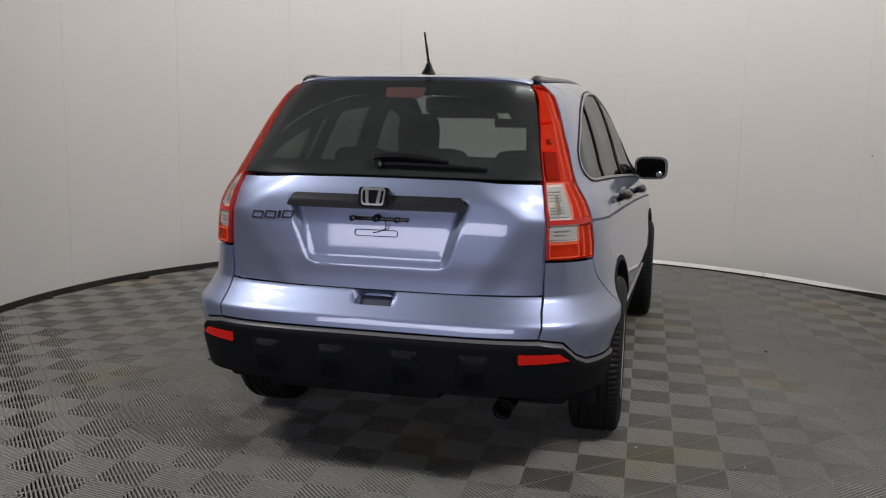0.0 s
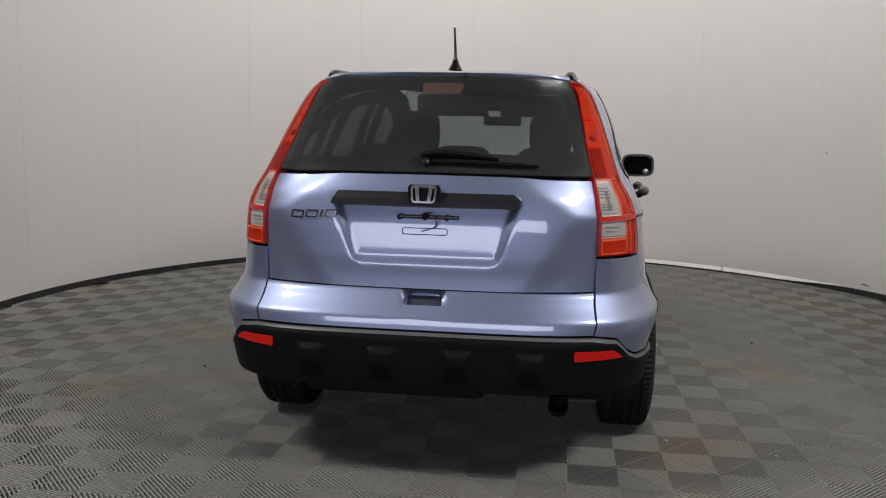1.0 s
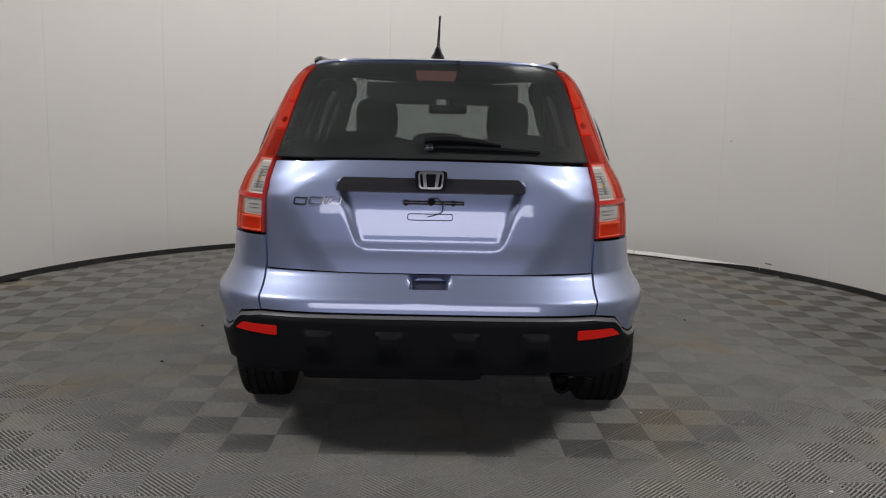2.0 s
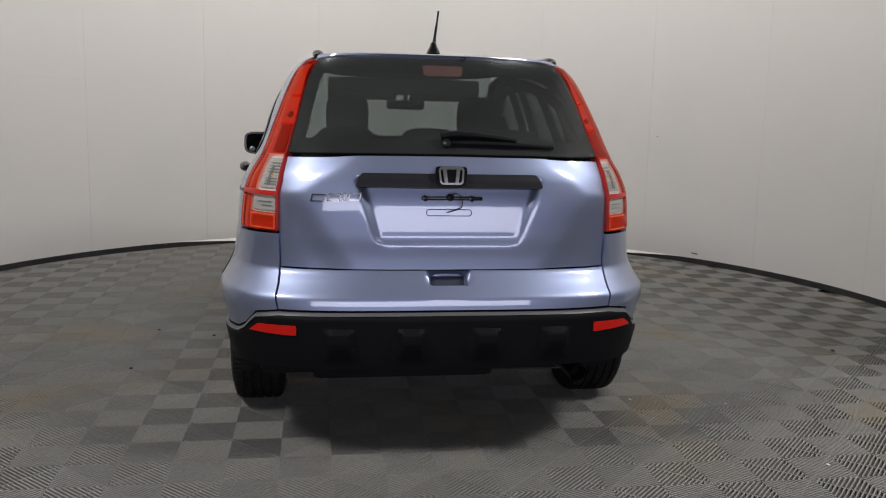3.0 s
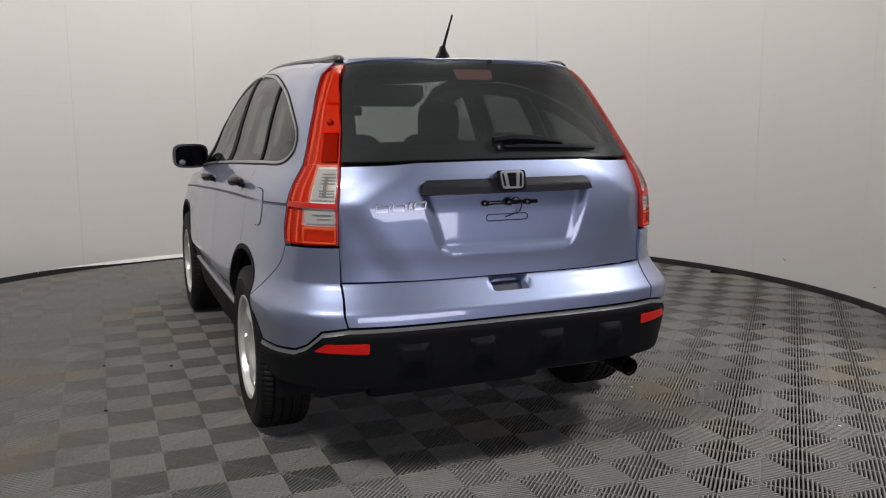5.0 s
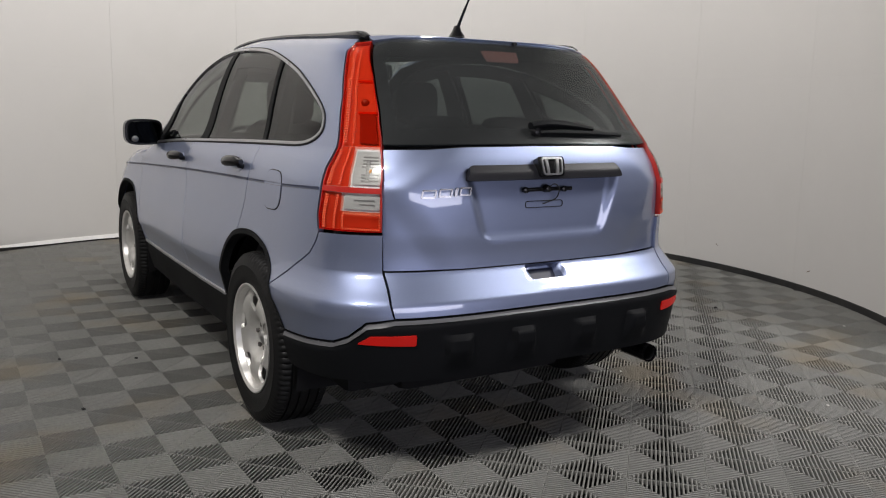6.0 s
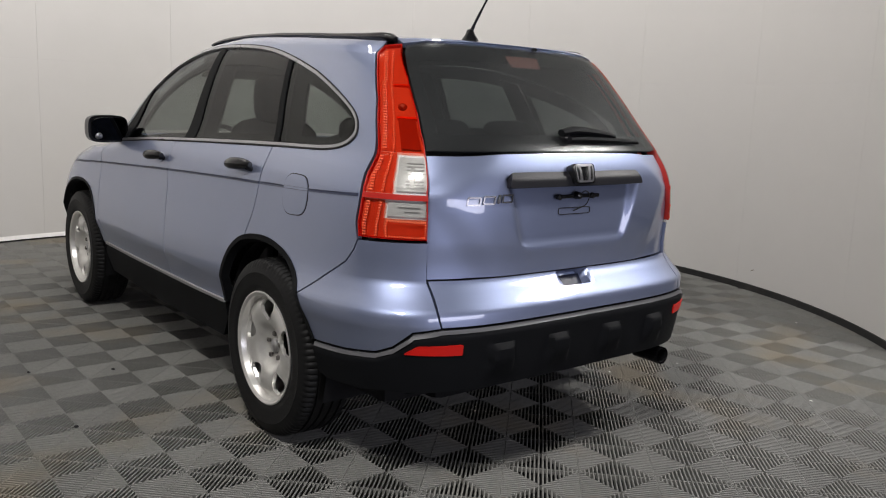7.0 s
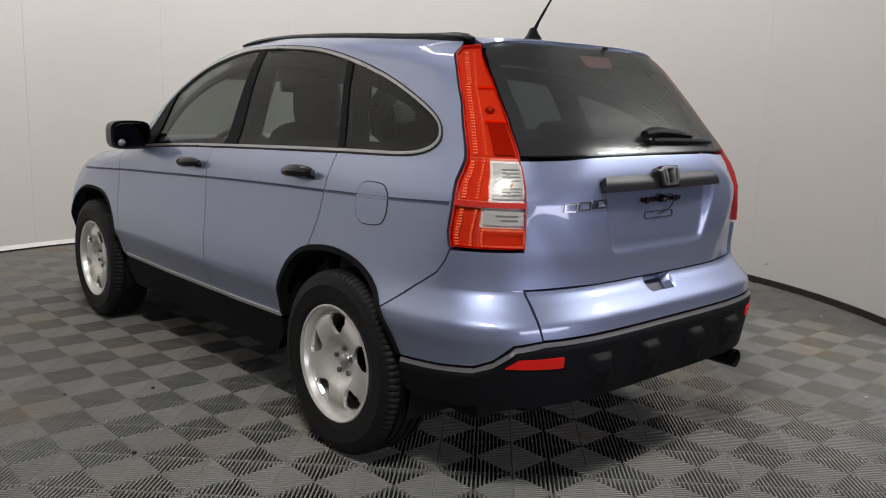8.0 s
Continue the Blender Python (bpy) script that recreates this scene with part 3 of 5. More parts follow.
def facets(columns, out):
    """Columns of small dashes moulded into the lens, coloured bright for their glint: (z0, z1, share at z0, share at
    z1, count, half width, half height).
    """
    v, f = [], []
    for z0, z1, f0, f1, count, wide, tall in columns:
        for i in range(count):
            t = i / max(count - 1, 1)
            z, x = z0 + (z1 - z0) * t, lamp_x(z0 + (z1 - z0) * t, f0 + (f1 - f0) * t)
            c = on_rear(x, z, out)
            u = (on_rear(x + 0.01, z, out) - c).normalized()
            w = Vector((0, 0, 1))
            n = u.cross(w)
            b = len(v)
            for du, dw in ((-1, -1), (1, -1), (1, 1), (-1, 1)):
                v.append(tuple(c + u * du * wide + w * dw * tall))
            for du, dw in ((-.7, -.5), (.7, -.5), (.7, .5), (-.7, .5)):
                v.append(tuple(c + u * du * wide + w * dw * tall + n * 0.0025))
            f += [(b, b + 1, b + 5, b + 4), (b + 1, b + 2, b + 6, b + 5), (b + 2, b + 3, b + 7, b + 6), (b + 3, b, b + 4, b + 7), (b + 4, b + 5, b + 6, b + 7)]
    return v, f


COLUMNS = [(1.537, 1.435, .74, .78, 13, .0075, .0018), (1.540, 1.435, .50, .60, 13, .0045, .0014),
           (1.428, 1.205, .84, .88, 25, .0085, .0021), (1.428, 1.205, .64, .71, 25, .0045, .0016),
           (1.188, 1.066, .75, .80, 14, .0050, .0020), (1.176, 1.066, .91, .94, 13, .0080, .0022),
           (1.026, .914, .79, .81, 13, .0045, .0020), (1.026, .914, .93, .94, 13, .0075, .0022),
           (.966, .966, .05, .68, 17, .0020, .0036), (.914, .914, .05, .68, 17, .0020, .0036), (.957, .923, .04, .04, 5, .0036, .0018), (.957, .923, .69, .69, 5, .0036, .0018)]
bulb = lathe([(0.0005, -0.010), (0.007, -0.008), (0.010, 0.0), (0.008, 0.010)], 14)
bulb_at = on_rear(lamp_x(1.115, 0.30), 1.115, -0.012)
holder_at = on_rear(lamp_x(1.350, 0.42), 1.350, -0.012)
lamp_bits = [
    ("reflector", sheet(inset(lamp_poly, 0.003), body, (0.02, 0.02), lift=-0.012, thick=0.006), [REFLECTOR, LINING], "silvered lamp reflector"),
    ("facet_field", facets(COLUMNS, 0.0035), [LENS_GLINT], "rows of small moulded facets, their glint painted orange"),
    ("brake_chamber", sheet(between(1.205, 1.305, 0.10, 0.58), body, (0.03, 0.03), lift=-0.002, thick=0.006), [LAMPDARK, LAMPDARK], "shaded lower brake chamber"),
    ("chamber_ridge", sheet(between(1.306, 1.312, 0.06, 0.62), body, (0.03, 0.03), lift=0.0005, thick=0.02), [LENS_GLINT, LENS_GLINT], "thin moulded ridge"),
    ("chamber_ridge", sheet(between(1.420, 1.424, 0.06, 0.60), body, (0.03, 0.03), lift=0.0005, thick=0.02), [LENS_GLINT, LENS_GLINT], "thin moulded ridge"),
    ("bulb_holder", ([tuple(holder_at + Vector((y, x, z)) * 1.5) for x, y, z in bulb[0]], bulb[1]), [LAMPDARK], "round bulb holder"),
    ("indicator_bowl", sheet(between(1.068, 1.180, 0.05, 0.62), body, (0.02, 0.02), lift=-0.006, thick=0.004), [BOWL, BOWL], "silvered indicator bowl"),
    ("indicator_insert", sheet(between(1.078, 1.150, 0.30, 0.38), body, (0.02, 0.02), lift=-0.003, thick=0.003), [LAMPGREY, LAMPGREY], "grey vertical insert"),
    *[("indicator_rib", sheet(between(z, z + 0.0035, 0.10, 0.46), body, (0.02, 0.02), lift=-0.003, thick=0.003), [LAMPGREY, LAMPGREY], "fine grey rib") for z in (1.080, 1.090, 1.100, 1.126, 1.137, 1.148, 1.159)],
    ("indicator_edge", sheet(between(1.072, 1.176, 0.03, 0.055), body, (0.02, 0.02), lift=-0.003, thick=0.003), [BASEWHITE, BASEWHITE], "bright inner edge"),
    ("indicator_bulb", ([tuple(bulb_at + Vector((y, x, z))) for x, y, z in bulb[0]], bulb[1]), [AMBER], "amber bulb"),
    ("reversing_bowl", sheet(between(0.982, 1.030, 0.05, 0.71), body, (0.02, 0.02), lift=-0.006, thick=0.004), [BOWL, BOWL], "silvered reversing bowl"),
    ("reversing_louvre", sheet(between(1.012, 1.016, 0.16, 0.55), body, (0.02, 0.02), lift=-0.003, thick=0.003), [LAMPGREY, LAMPGREY], "grey louvre"),
    ("reversing_louvre", sheet(between(0.998, 1.001, 0.16, 0.45), body, (0.02, 0.02), lift=-0.003, thick=0.003), [LAMPGREY, LAMPGREY], "grey louvre"),
    ("upper_lens", sheet(between(1.192, 1.566, 0.02, 0.99), body, (0.03, 0.03), lift=0.004, thick=0.003), [REDLENS, REDLENS], "tall red brake lens"),
    ("corner_lens", sheet(between(1.058, 1.190, 0.66, 0.99), body, (0.02, 0.02), lift=0.004, thick=0.003), [REDLENS, REDLENS], "red corner lens"),
    ("indicator_lens", sheet(between(1.058, 1.186, 0.01, lambda z: 0.655), body, (0.02, 0.02), lift=0.004, thick=0.003), [CLEARLENS, CLEARLENS], "clear indicator lens"),
    ("divider", sheet(between(1.038, 1.056, 0.02, 0.99), body, (0.02, 0.02), lift=0.005, thick=0.01), [LAMPRIM, LAMPRIM], "dark red divider"),
    ("side_lens", sheet(between(0.906, 1.036, 0.735, 0.99), body, (0.02, 0.02), lift=0.004, thick=0.003), [REDLENS, REDLENS], "red side lens"),
    ("reversing_lens", sheet(between(0.977, 1.034, 0.01, 0.73), body, (0.02, 0.02), lift=0.004, thick=0.003), [CLEARLENS, CLEARLENS], "clear reversing lens"),
    ("lower_lens", sheet(between(0.906, 0.975, 0.02, 0.73), body, (0.02, 0.02), lift=0.004, thick=0.003), [REDLENS, REDLENS], "red lower lens"),
]


def bulged(mesh):
    """The lamp swells rearward in its lower half."""
    v, *rest = mesh
    return ([(x, y - 0.007 * ramp(1.28 - z, 0.0, 0.16) * ramp(0.805 - abs(x), 0.0, 0.07), z) for x, y, z in v], *rest)


lamp_bits = [(name, bulged(mesh), mats, label) for name, mesh, mats, label in lamp_bits]
housing = band(lamp_poly, inset(lamp_poly, 0.005), lift=0.001, thick=0.036, cell=(0.03, 0.03))
housing = bulged(housing)
for flip in (False, True):
    lamp = part("tail_lamp", mirrored(housing) if flip else housing, [LAMPRIM, LINING], car, "tall red and clear tail lamp")
    for name, mesh, mats, label in lamp_bits:
        bit = part(name, mirrored(mesh) if flip else mesh, mats, lamp, label)
        if name == "facet_field":
            tagged(bit, label, kind="stuff")

backing = [R(x + 0.035, z) for x, z in LAMP_IN] + [R(x - 0.03, z) for x, z in LAMP_IN[::-1]]
both("pillar_backing", sheet(ccw(backing), body, (0.03, 0.03), lift=-0.034, thick=0.006), [LINING, LINING], label="dark inner pillar behind the lamp")

# side outline of the windows (outer edge of the bright trim), near side
WIN = [(2.03, 1.088), (1.58, 1.118), (1.165, 1.136), (0.715, 1.153), (0.222, 1.170), (-0.04, 1.177), (-0.165, 1.182), (-0.25, 1.194), (-0.302, 1.217), (-0.318, 1.255),
       (-0.275, 1.316), (-0.140, 1.386), (0.060, 1.460), (0.30, 1.523), (0.553, 1.570), (0.80, 1.592), (1.05, 1.599), (1.25, 1.592), (1.45, 1.562),
       (1.68, 1.500), (1.905, 1.392), (2.02, 1.285), (2.10, 1.165)]
win_poly = [E(y, z) for y, z in open_curve(WIN, 4)][::-1]
win_in = inset(win_poly, 0.0105)

# upper body side: C-pillar, cant rail and A-pillar in one piece round the windows
ROOF_V = 1.588


def roof_edge(y):
    return (-s_side(y, ROOF_V), ROOF_V)


top = [E(y, z) for y, z in open_curve([(0.222, 1.165)] + [(y, z) for y, z in WIN[5:]], 4)]
SEAM_REAR = [(0.308, 0.800), (0.290, 0.835), (0.252, 0.926), (0.228, 1.02), (0.224, 1.09), (0.230, 1.164)]
ARCH = [(0.528, 0.470), (0.518, 0.56), (0.490, 0.645), (0.438, 0.722), (0.372, 0.772), (0.302, 0.797), (0.20, 0.812), (0.10, 0.812), (0.0, 0.795),
        (-0.08, 0.766), (-0.155, 0.722), (-0.222, 0.664), (-0.27, 0.60), (-0.305, 0.507)]
BUMP_SEAM = [R(-0.804, 0.894), R(-0.811, 0.855), E(-0.425, 0.812), E(-0.361, 0.767), E(-0.226, 0.668)]
quarter = ([E(y, z) for y, z in SEAM_REAR] + top + [E(2.16, 1.09), E(2.21, 1.15), E(2.135, 1.285), E(2.02, 1.40), E(1.81, 1.518), E(1.585, 1.589), E(1.42, 1.614)]
           + [roof_edge(y) for y in (1.2, 0.8, 0.4, 0.0)] + [R(-0.530, 1.582)] + [R(x - 0.003, z) for x, z in LAMP_OUT[::-1]]
           + BUMP_SEAM + [E(y, z) for y, z in ARCH[10:5:-1]])
both("quarter_panel", sheet([(a + 0.0, v) for a, v in quarter][::-1], body, (0.03, 0.03), thick=0.025), [PAINT, LINING], label="blue rear quarter panel and pillars")
part("window_trim", band(win_poly, win_in, lift=0.006, thick=0.012), [SATIN, SATIN], car, "bright trim round the side windows")
part("window_trim", mirrored(band(win_poly, win_in, lift=0.006, thick=0.012)), [SATIN, SATIN], car, "bright trim round the side windows")
rim_out = inset(win_poly, -0.005)
both("window_seal", band(rim_out, win_poly, lift=0.003, thick=0.008), [GASKET, GASKET], label="black window seal")


def window_between(line_a, line_b, shrink=0.0):
    """The part of the side window's inner outline between two leaning lines (bottom y, top y)."""
    poly = win_in

    def cut(poly, line, keep_front):
        (yb, zb), (yt, zt) = line
        pa, pb = E(yb, zb), E(yt, zt)
        out = []

        def side(q):
            s = (pb[0] - pa[0]) * (q[1] - pa[1]) - (pb[1] - pa[1]) * (q[0] - pa[0])
            return s >= 0 if keep_front else s <= 0
        n = len(poly)
        for i in range(n):
            a, b = poly[i - 1], poly[i]
            ia, ib = side(a), side(b)
            if ia != ib:
                lo, hi = 0.0, 1.0
                for _ in range(30):
                    m = (lo + hi) / 2
                    q = (a[0] + (b[0] - a[0]) * m, a[1] + (b[1] - a[1]) * m)
                    if side(q) == ia:
                        lo = m
                    else:
                        hi = m
                out.append(q)
            if ib:
                out.append(b)
        return out
    if line_a:
        poly = cut(poly, line_a, True)
    if line_b:
        poly = cut(poly, line_b, False)
    return poly


B_REAR, B_FRONT = ((1.045, 1.15), (1.060, 1.56)), ((1.16, 1.15), (1.125, 1.56))
C_REAR, C_FRONT = ((0.205, 1.18), (0.318, 1.51)), ((0.245, 1.18), (0.36, 1.52))
A_SAIL = ((1.94, 1.10), (1.90, 1.40))
panes = (("front_side_window", window_between(B_FRONT, A_SAIL), "tinted front side window"),
         ("rear_side_window", window_between(C_FRONT, B_REAR), "tinted rear side window"),
         ("quarter_window", window_between(None, C_REAR), "tinted quarter window"))
posts = (("window_post", window_between(B_REAR, B_FRONT), 0.0), ("window_post", window_between(C_REAR, C_FRONT), 0.001), ("mirror_sail", window_between(A_SAIL, None), 0.002))
pane_meshes = [(n, sheet(p, body, (0.04, 0.04), lift=-0.004, thick=0.004), l) for n, p, l in panes]
post_meshes = [(n, sheet(p, body, (0.04, 0.04), lift=o, thick=0.03)) for n, p, o in posts]
for flip in (False, True):
    for n, mesh in post_meshes:
        part(n, mirrored(mesh) if flip else mesh, [CLADDING, LINING], car, "black window post")

# inner linings round the side windows
frame_out, frame_in = inset(win_poly, -0.02), inset(win_poly, 0.055)
both("window_lining", band(frame_out, frame_in, lift=-0.055, thick=0.012), [HEADLINER, HEADLINER], label="grey lining round the side windows")
for rear, front in ((((1.00, 1.15), (1.02, 1.56)), ((1.20, 1.15), (1.17, 1.56))), (((0.15, 1.18), (0.27, 1.49)), ((0.30, 1.18), (0.41, 1.53)))):
    both("post_lining", sheet(window_between(rear, front), body, (0.05, 0.05), lift=-0.068, thick=0.012), [HEADLINER, HEADLINER], label="grey lining of a window post")

# doors, fender, sill
SILL = 0.474
B_SEAM = [(1.168, 0.474), (1.180, 0.60), (1.212, 0.80), (1.228, 0.95), (1.245, 1.128)]
F_SEAM = [(2.205, 0.474), (2.268, 0.62), (2.302, 0.78), (2.315, 0.94), (2.325, 1.08)]
GAP = 0.005
rear_door = ([(y + GAP, z) for y, z in SEAM_REAR[::-1]] + [(y, z) for y, z in ARCH[4::-1]] + [(0.533, SILL), (0.9, 0.468)]
             + [(y - GAP / 2, z) for y, z in B_SEAM] + [(0.715, 1.148)])
front_door = ([(y + GAP / 2, z) for y, z in B_SEAM[::-1]] + [(1.7, 0.467)] + [(y - GAP / 2, z) for y, z in F_SEAM] + [(2.13, 1.083), (2.03, 1.083), (1.58, 1.113)])
fender = ([(y + GAP / 2, z) for y, z in F_SEAM[::-1]] + [(2.22, 0.46)]
          + [(y, z) for y, z in ((2.285, 0.47), (2.30, 0.56), (2.335, 0.645), (2.395, 0.722), (2.47, 0.772), (2.56, 0.800), (2.66, 0.812), (2.78, 0.812), (2.88, 0.795),
                                 (2.96, 0.766), (3.035, 0.722), (3.10, 0.664), (3.15, 0.60))] + [(3.22, 0.66), (3.30, 0.78), (3.20, 0.90), (3.0, 0.975), (2.7, 1.03), (2.5, 1.062)])


def e_poly(points):
    return [E(y, z) for y, z in points]


rear_door_mesh = sheet(ccw(e_poly(rear_door)), body, (0.03, 0.03), thick=0.025)
front_door_mesh = sheet(ccw(e_poly(front_door)), body, (0.03, 0.03), thick=0.025)


def door_handle(y, z):
    """A flat oval pull on two feet, with the dark cup behind it."""
    grip = []
    for i in range(15):
        t = i / 14
        yy = y + 0.105 - 0.21 * t
        c = on_side(yy, z + 0.012 * t, 0.022 + 0.016 * math.sin(math.pi * t))
        grip.append(c)
    rad = [0.012 + 0.016 * math.sin(math.pi * i / 14) ** 0.6 for i in range(15)]
    v, f = tube(grip, rad, 10, 0.9)
    for yy in (y + 0.085, y - 0.085):
        b = len(v)
        vv, ff = tube([on_side(yy, z, -0.005), on_side(yy, z, 0.024)], 0.011, 8)
        v += [tuple(q) for q in vv]
        f += [tuple(q + b for q in g) for g in ff]
    cup = sheet(ccw([E(y + 0.075 * math.cos(a), z + 0.030 * math.sin(a)) for a in [2 * math.pi * k / 20 for k in range(20)]]), body, (0.02, 0.02), lift=0.002, thick=0.004)
    return (v, f), cup


HANDLES = {"rear": door_handle(0.405, 1.066), "front": door_handle(1.385, 1.040)}
for flip in (False, True):
    m = mirrored if flip else (lambda q: q)
    for kind, mesh in (("rear", rear_door_mesh), ("front", front_door_mesh)):
        door = part(kind + "_door", m(mesh), [PAINT, LINING], car, "blue door")
        part("handle", m(HANDLES[kind][0]), GLOSSBLACK, door, "black door handle")
        part("handle_cup", m(HANDLES[kind][1]), [PAINT, PAINT], door, "hollow behind the handle")
        for n, mesh2, label in pane_meshes:
            if n.startswith(kind):
                part(n, m(mesh2), [SIDEGLASS, INNERFACE], door, label)
    part("quarter_window", m(pane_meshes[2][1]), [SIDEGLASS, INNERFACE], car, "dark tinted quarter window")
both("fender", sheet(ccw(e_poly(fender)), body, (0.03, 0.03), thick=0.02), [PAINT, LINING], label="blue front fender")

# the body crease's shade, painted as a thin dark blue strip along the side
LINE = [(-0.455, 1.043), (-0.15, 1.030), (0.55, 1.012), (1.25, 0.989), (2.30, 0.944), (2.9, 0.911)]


def shade_strip(y0, y1, half=0.0055):
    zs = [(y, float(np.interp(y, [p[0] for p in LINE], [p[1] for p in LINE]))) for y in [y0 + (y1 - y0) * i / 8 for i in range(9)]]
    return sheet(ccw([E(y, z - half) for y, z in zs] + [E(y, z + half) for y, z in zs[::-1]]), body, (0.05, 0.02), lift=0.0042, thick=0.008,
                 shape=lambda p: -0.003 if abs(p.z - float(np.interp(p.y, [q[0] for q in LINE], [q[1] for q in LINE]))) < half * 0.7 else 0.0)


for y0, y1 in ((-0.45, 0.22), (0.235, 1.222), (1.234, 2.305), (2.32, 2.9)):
    both("body_line", shade_strip(y0, y1), [CREASE_SHADE, CREASE_SHADE], label="dark strip painting the shade of the body side crease")

# fuel flap
flap = rounded([(-0.165, 1.075), (-0.165, 0.935), (0.015, 0.925), (0.020, 1.080)], 0.07, 6)
flap = ccw([E(y, z) for y, z in flap])
part("fuel_flap", sheet(flap, body, (0.02, 0.02), lift=0.003, thick=0.01), [PAINT, PAINT], car, "rounded fuel filler flap")
part("flap_gap", band(inset(flap, -0.004), flap, lift=0.0012, thick=0.004), [GASKET, GASKET], car, "dark gap round the fuel flap")

# sill, arch trims
sill = ccw(e_poly([(0.53, 0.464), (0.9, 0.458), (1.7, 0.457), (2.22, 0.464), (2.27, 0.40), (2.20, 0.30), (1.4, 0.278), (0.62, 0.285), (0.54, 0.38)]))
both("sill", sheet(sill, body, (0.05, 0.03), lift=0.002, thick=0.05), [CLADDING, LINING], label="black plastic sill")
sill_line = ccw(e_poly([(0.53, 0.478), (0.9, 0.472), (1.7, 0.471), (2.22, 0.478), (2.22, 0.464), (1.7, 0.457), (0.9, 0.458), (0.53, 0.464)]))
both("sill_strip", sheet(sill_line, body, (0.05, 0.03), lift=0.009, thick=0.012), [STRIP, LINING], label="grey strip along the sill")


def arch_trim(points, width):
    """A lip that follows a wheel arch."""
    pts = open_curve(points, 3)
    cy = sum(p[0] for p in points) / len(points)
    v, f = [], []
    for y, z in pts:
        d = Vector((y - cy, z - 0.43)).normalized()
        for w, out in ((0.004, 0.001), (0.003, 0.004), (-width, 0.003), (-width - 0.01, -0.03)):
            v.append(tuple(on_side(y + d.x * w, z + d.y * w, out)))
    n = len(pts)
    for i in range(n - 1):
        for k in range(3):
            f.append((4 * i + k, 4 * i + k + 1, 4 * i + 5 + k, 4 * i + 4 + k))
    return v, f


both("arch_trim", arch_trim(ARCH, 0.018), CLADDING, label="black wheel arch trim")
FARCH = [(2.30, 0.470), (2.31, 0.56), (2.345, 0.645), (2.40, 0.722), (2.475, 0.772), (2.56, 0.800), (2.66, 0.812), (2.78, 0.812), (2.88, 0.795),
         (2.96, 0.766), (3.035, 0.722), (3.10, 0.664), (3.15, 0.60), (3.17, 0.50)]
both("arch_trim", arch_trim(FARCH, 0.012), CLADDING, label="black wheel arch trim")

# rear bumper: painted corners and middle, black lower part
JOINT = 0.648
corner = ([R(-JOINT - 0.004, 0.895), R(-JOINT - 0.002, 0.765), R(-JOINT - 0.002, 0.62), R(-0.734, 0.607), R(-0.775, 0.552), R(-0.806, 0.527), R(-0.850, 0.515), E(-0.308, 0.507)]
          + [E(y, z) for y, z in ARCH[12:10:-1]] + [(a, v) for a, v in BUMP_SEAM[::-1]])
corner = [(a + (0.004 if i > 8 else 0), v - (0.004 if i > 8 else 0)) for i, (a, v) in enumerate(corner)]
both("bumper_corner", sheet(ccw(corner), body, (0.025, 0.012), thick=0.03), [PAINT, LINING], label="blue bumper corner")


def handle_recess(p):
    inside = min(0.076 - abs(p.x), p.z - 0.712, 0.76 - p.z)
    return -0.045 * ramp(inside, 0.0, 0.006)


middle = [R(-JOINT + 0.003, 0.622), R(-0.3, 0.622), R(0, 0.622), R(0.3, 0.622), R(JOINT - 0.003, 0.622), R(JOINT - 0.002, 0.70), R(JOINT - 0.006, 0.764), R(0.3, 0.761), R(0, 0.760),
          R(-0.3, 0.761), R(-JOINT + 0.006, 0.764), R(-JOINT + 0.002, 0.70)]
part("bumper_middle", sheet(ccw(middle), body, (0.012, 0.008), thick=0.03, shape=handle_recess), [PAINT, LINING], car, "blue bumper step with a hand recess")
# dark plate that paints the recess's shade; the hollow itself is body blue
pocket = ccw(rounded([R(-0.074, 0.714), R(0.074, 0.714), R(0.074, 0.752), R(-0.074, 0.752)], 0.008))
part("hand_pocket", sheet(pocket, body, (0.03, 0.02), lift=-0.036, thick=0.006), [RECESS_SHADE, RECESS_SHADE], car, "dark plate painting the shade in the hand recess")
edge_top = [(-0.648, 0.614), (-0.730, 0.600), (-0.772, 0.545), (-0.803, 0.520), (-0.848, 0.508)]
lower_left = [R(x, z) for x, z in edge_top] + [E(-0.312, 0.501), E(-0.318, 0.44), E(-0.326, 0.395), E(-0.37, 0.380), R(-0.80, 0.384), R(-0.77, 0.393), R(-0.71, 0.393), R(-0.6, 0.397), R(-0.3, 0.402)]
lower = lower_left + [R(0, 0.402)] + [(-a, v) for a, v in lower_left[::-1]] + [R(0.3, 0.615), R(0, 0.615), R(-0.3, 0.615)]


def lower_shape(p):
    """The black bumper: a rounded lip along the top, four blocks that stand proud."""
    x, z = abs(p.x), p.z
    top = float(np.interp(p.y, [-0.82, -0.745, -0.70, -0.655, -0.61, -0.49, -0.30], [0.615, 0.614, 0.600, 0.548, 0.522, 0.508, 0.501]))
    off = 0.016 * ramp(top - z, 0.0, 0.026)
    low = off
    for c in (0.145, 0.418):
        wide = 0.062 - (z - 0.45) * 0.10
        t = min(wide - abs(x - c), 0.556 - z)
        off = max(off, low + 0.024 * ramp(t, 0.0, 0.018) * ramp(z, 0.41, 0.51))
    return off


bumper_low = part("bumper_lower", sheet(ccw(lower), body, (0.014, 0.012), lift=0.003, thick=0.03, shape=lower_shape), [CLADDING, LINING], car, "black textured lower bumper")
# the black lip's highlight, painted as a grey strip
lip_line = [E(-0.314, 0.5005)] + [R(x, z) for x, z in edge_top[::-1]] + [R(-0.3, 0.6145), R(0, 0.6145)]
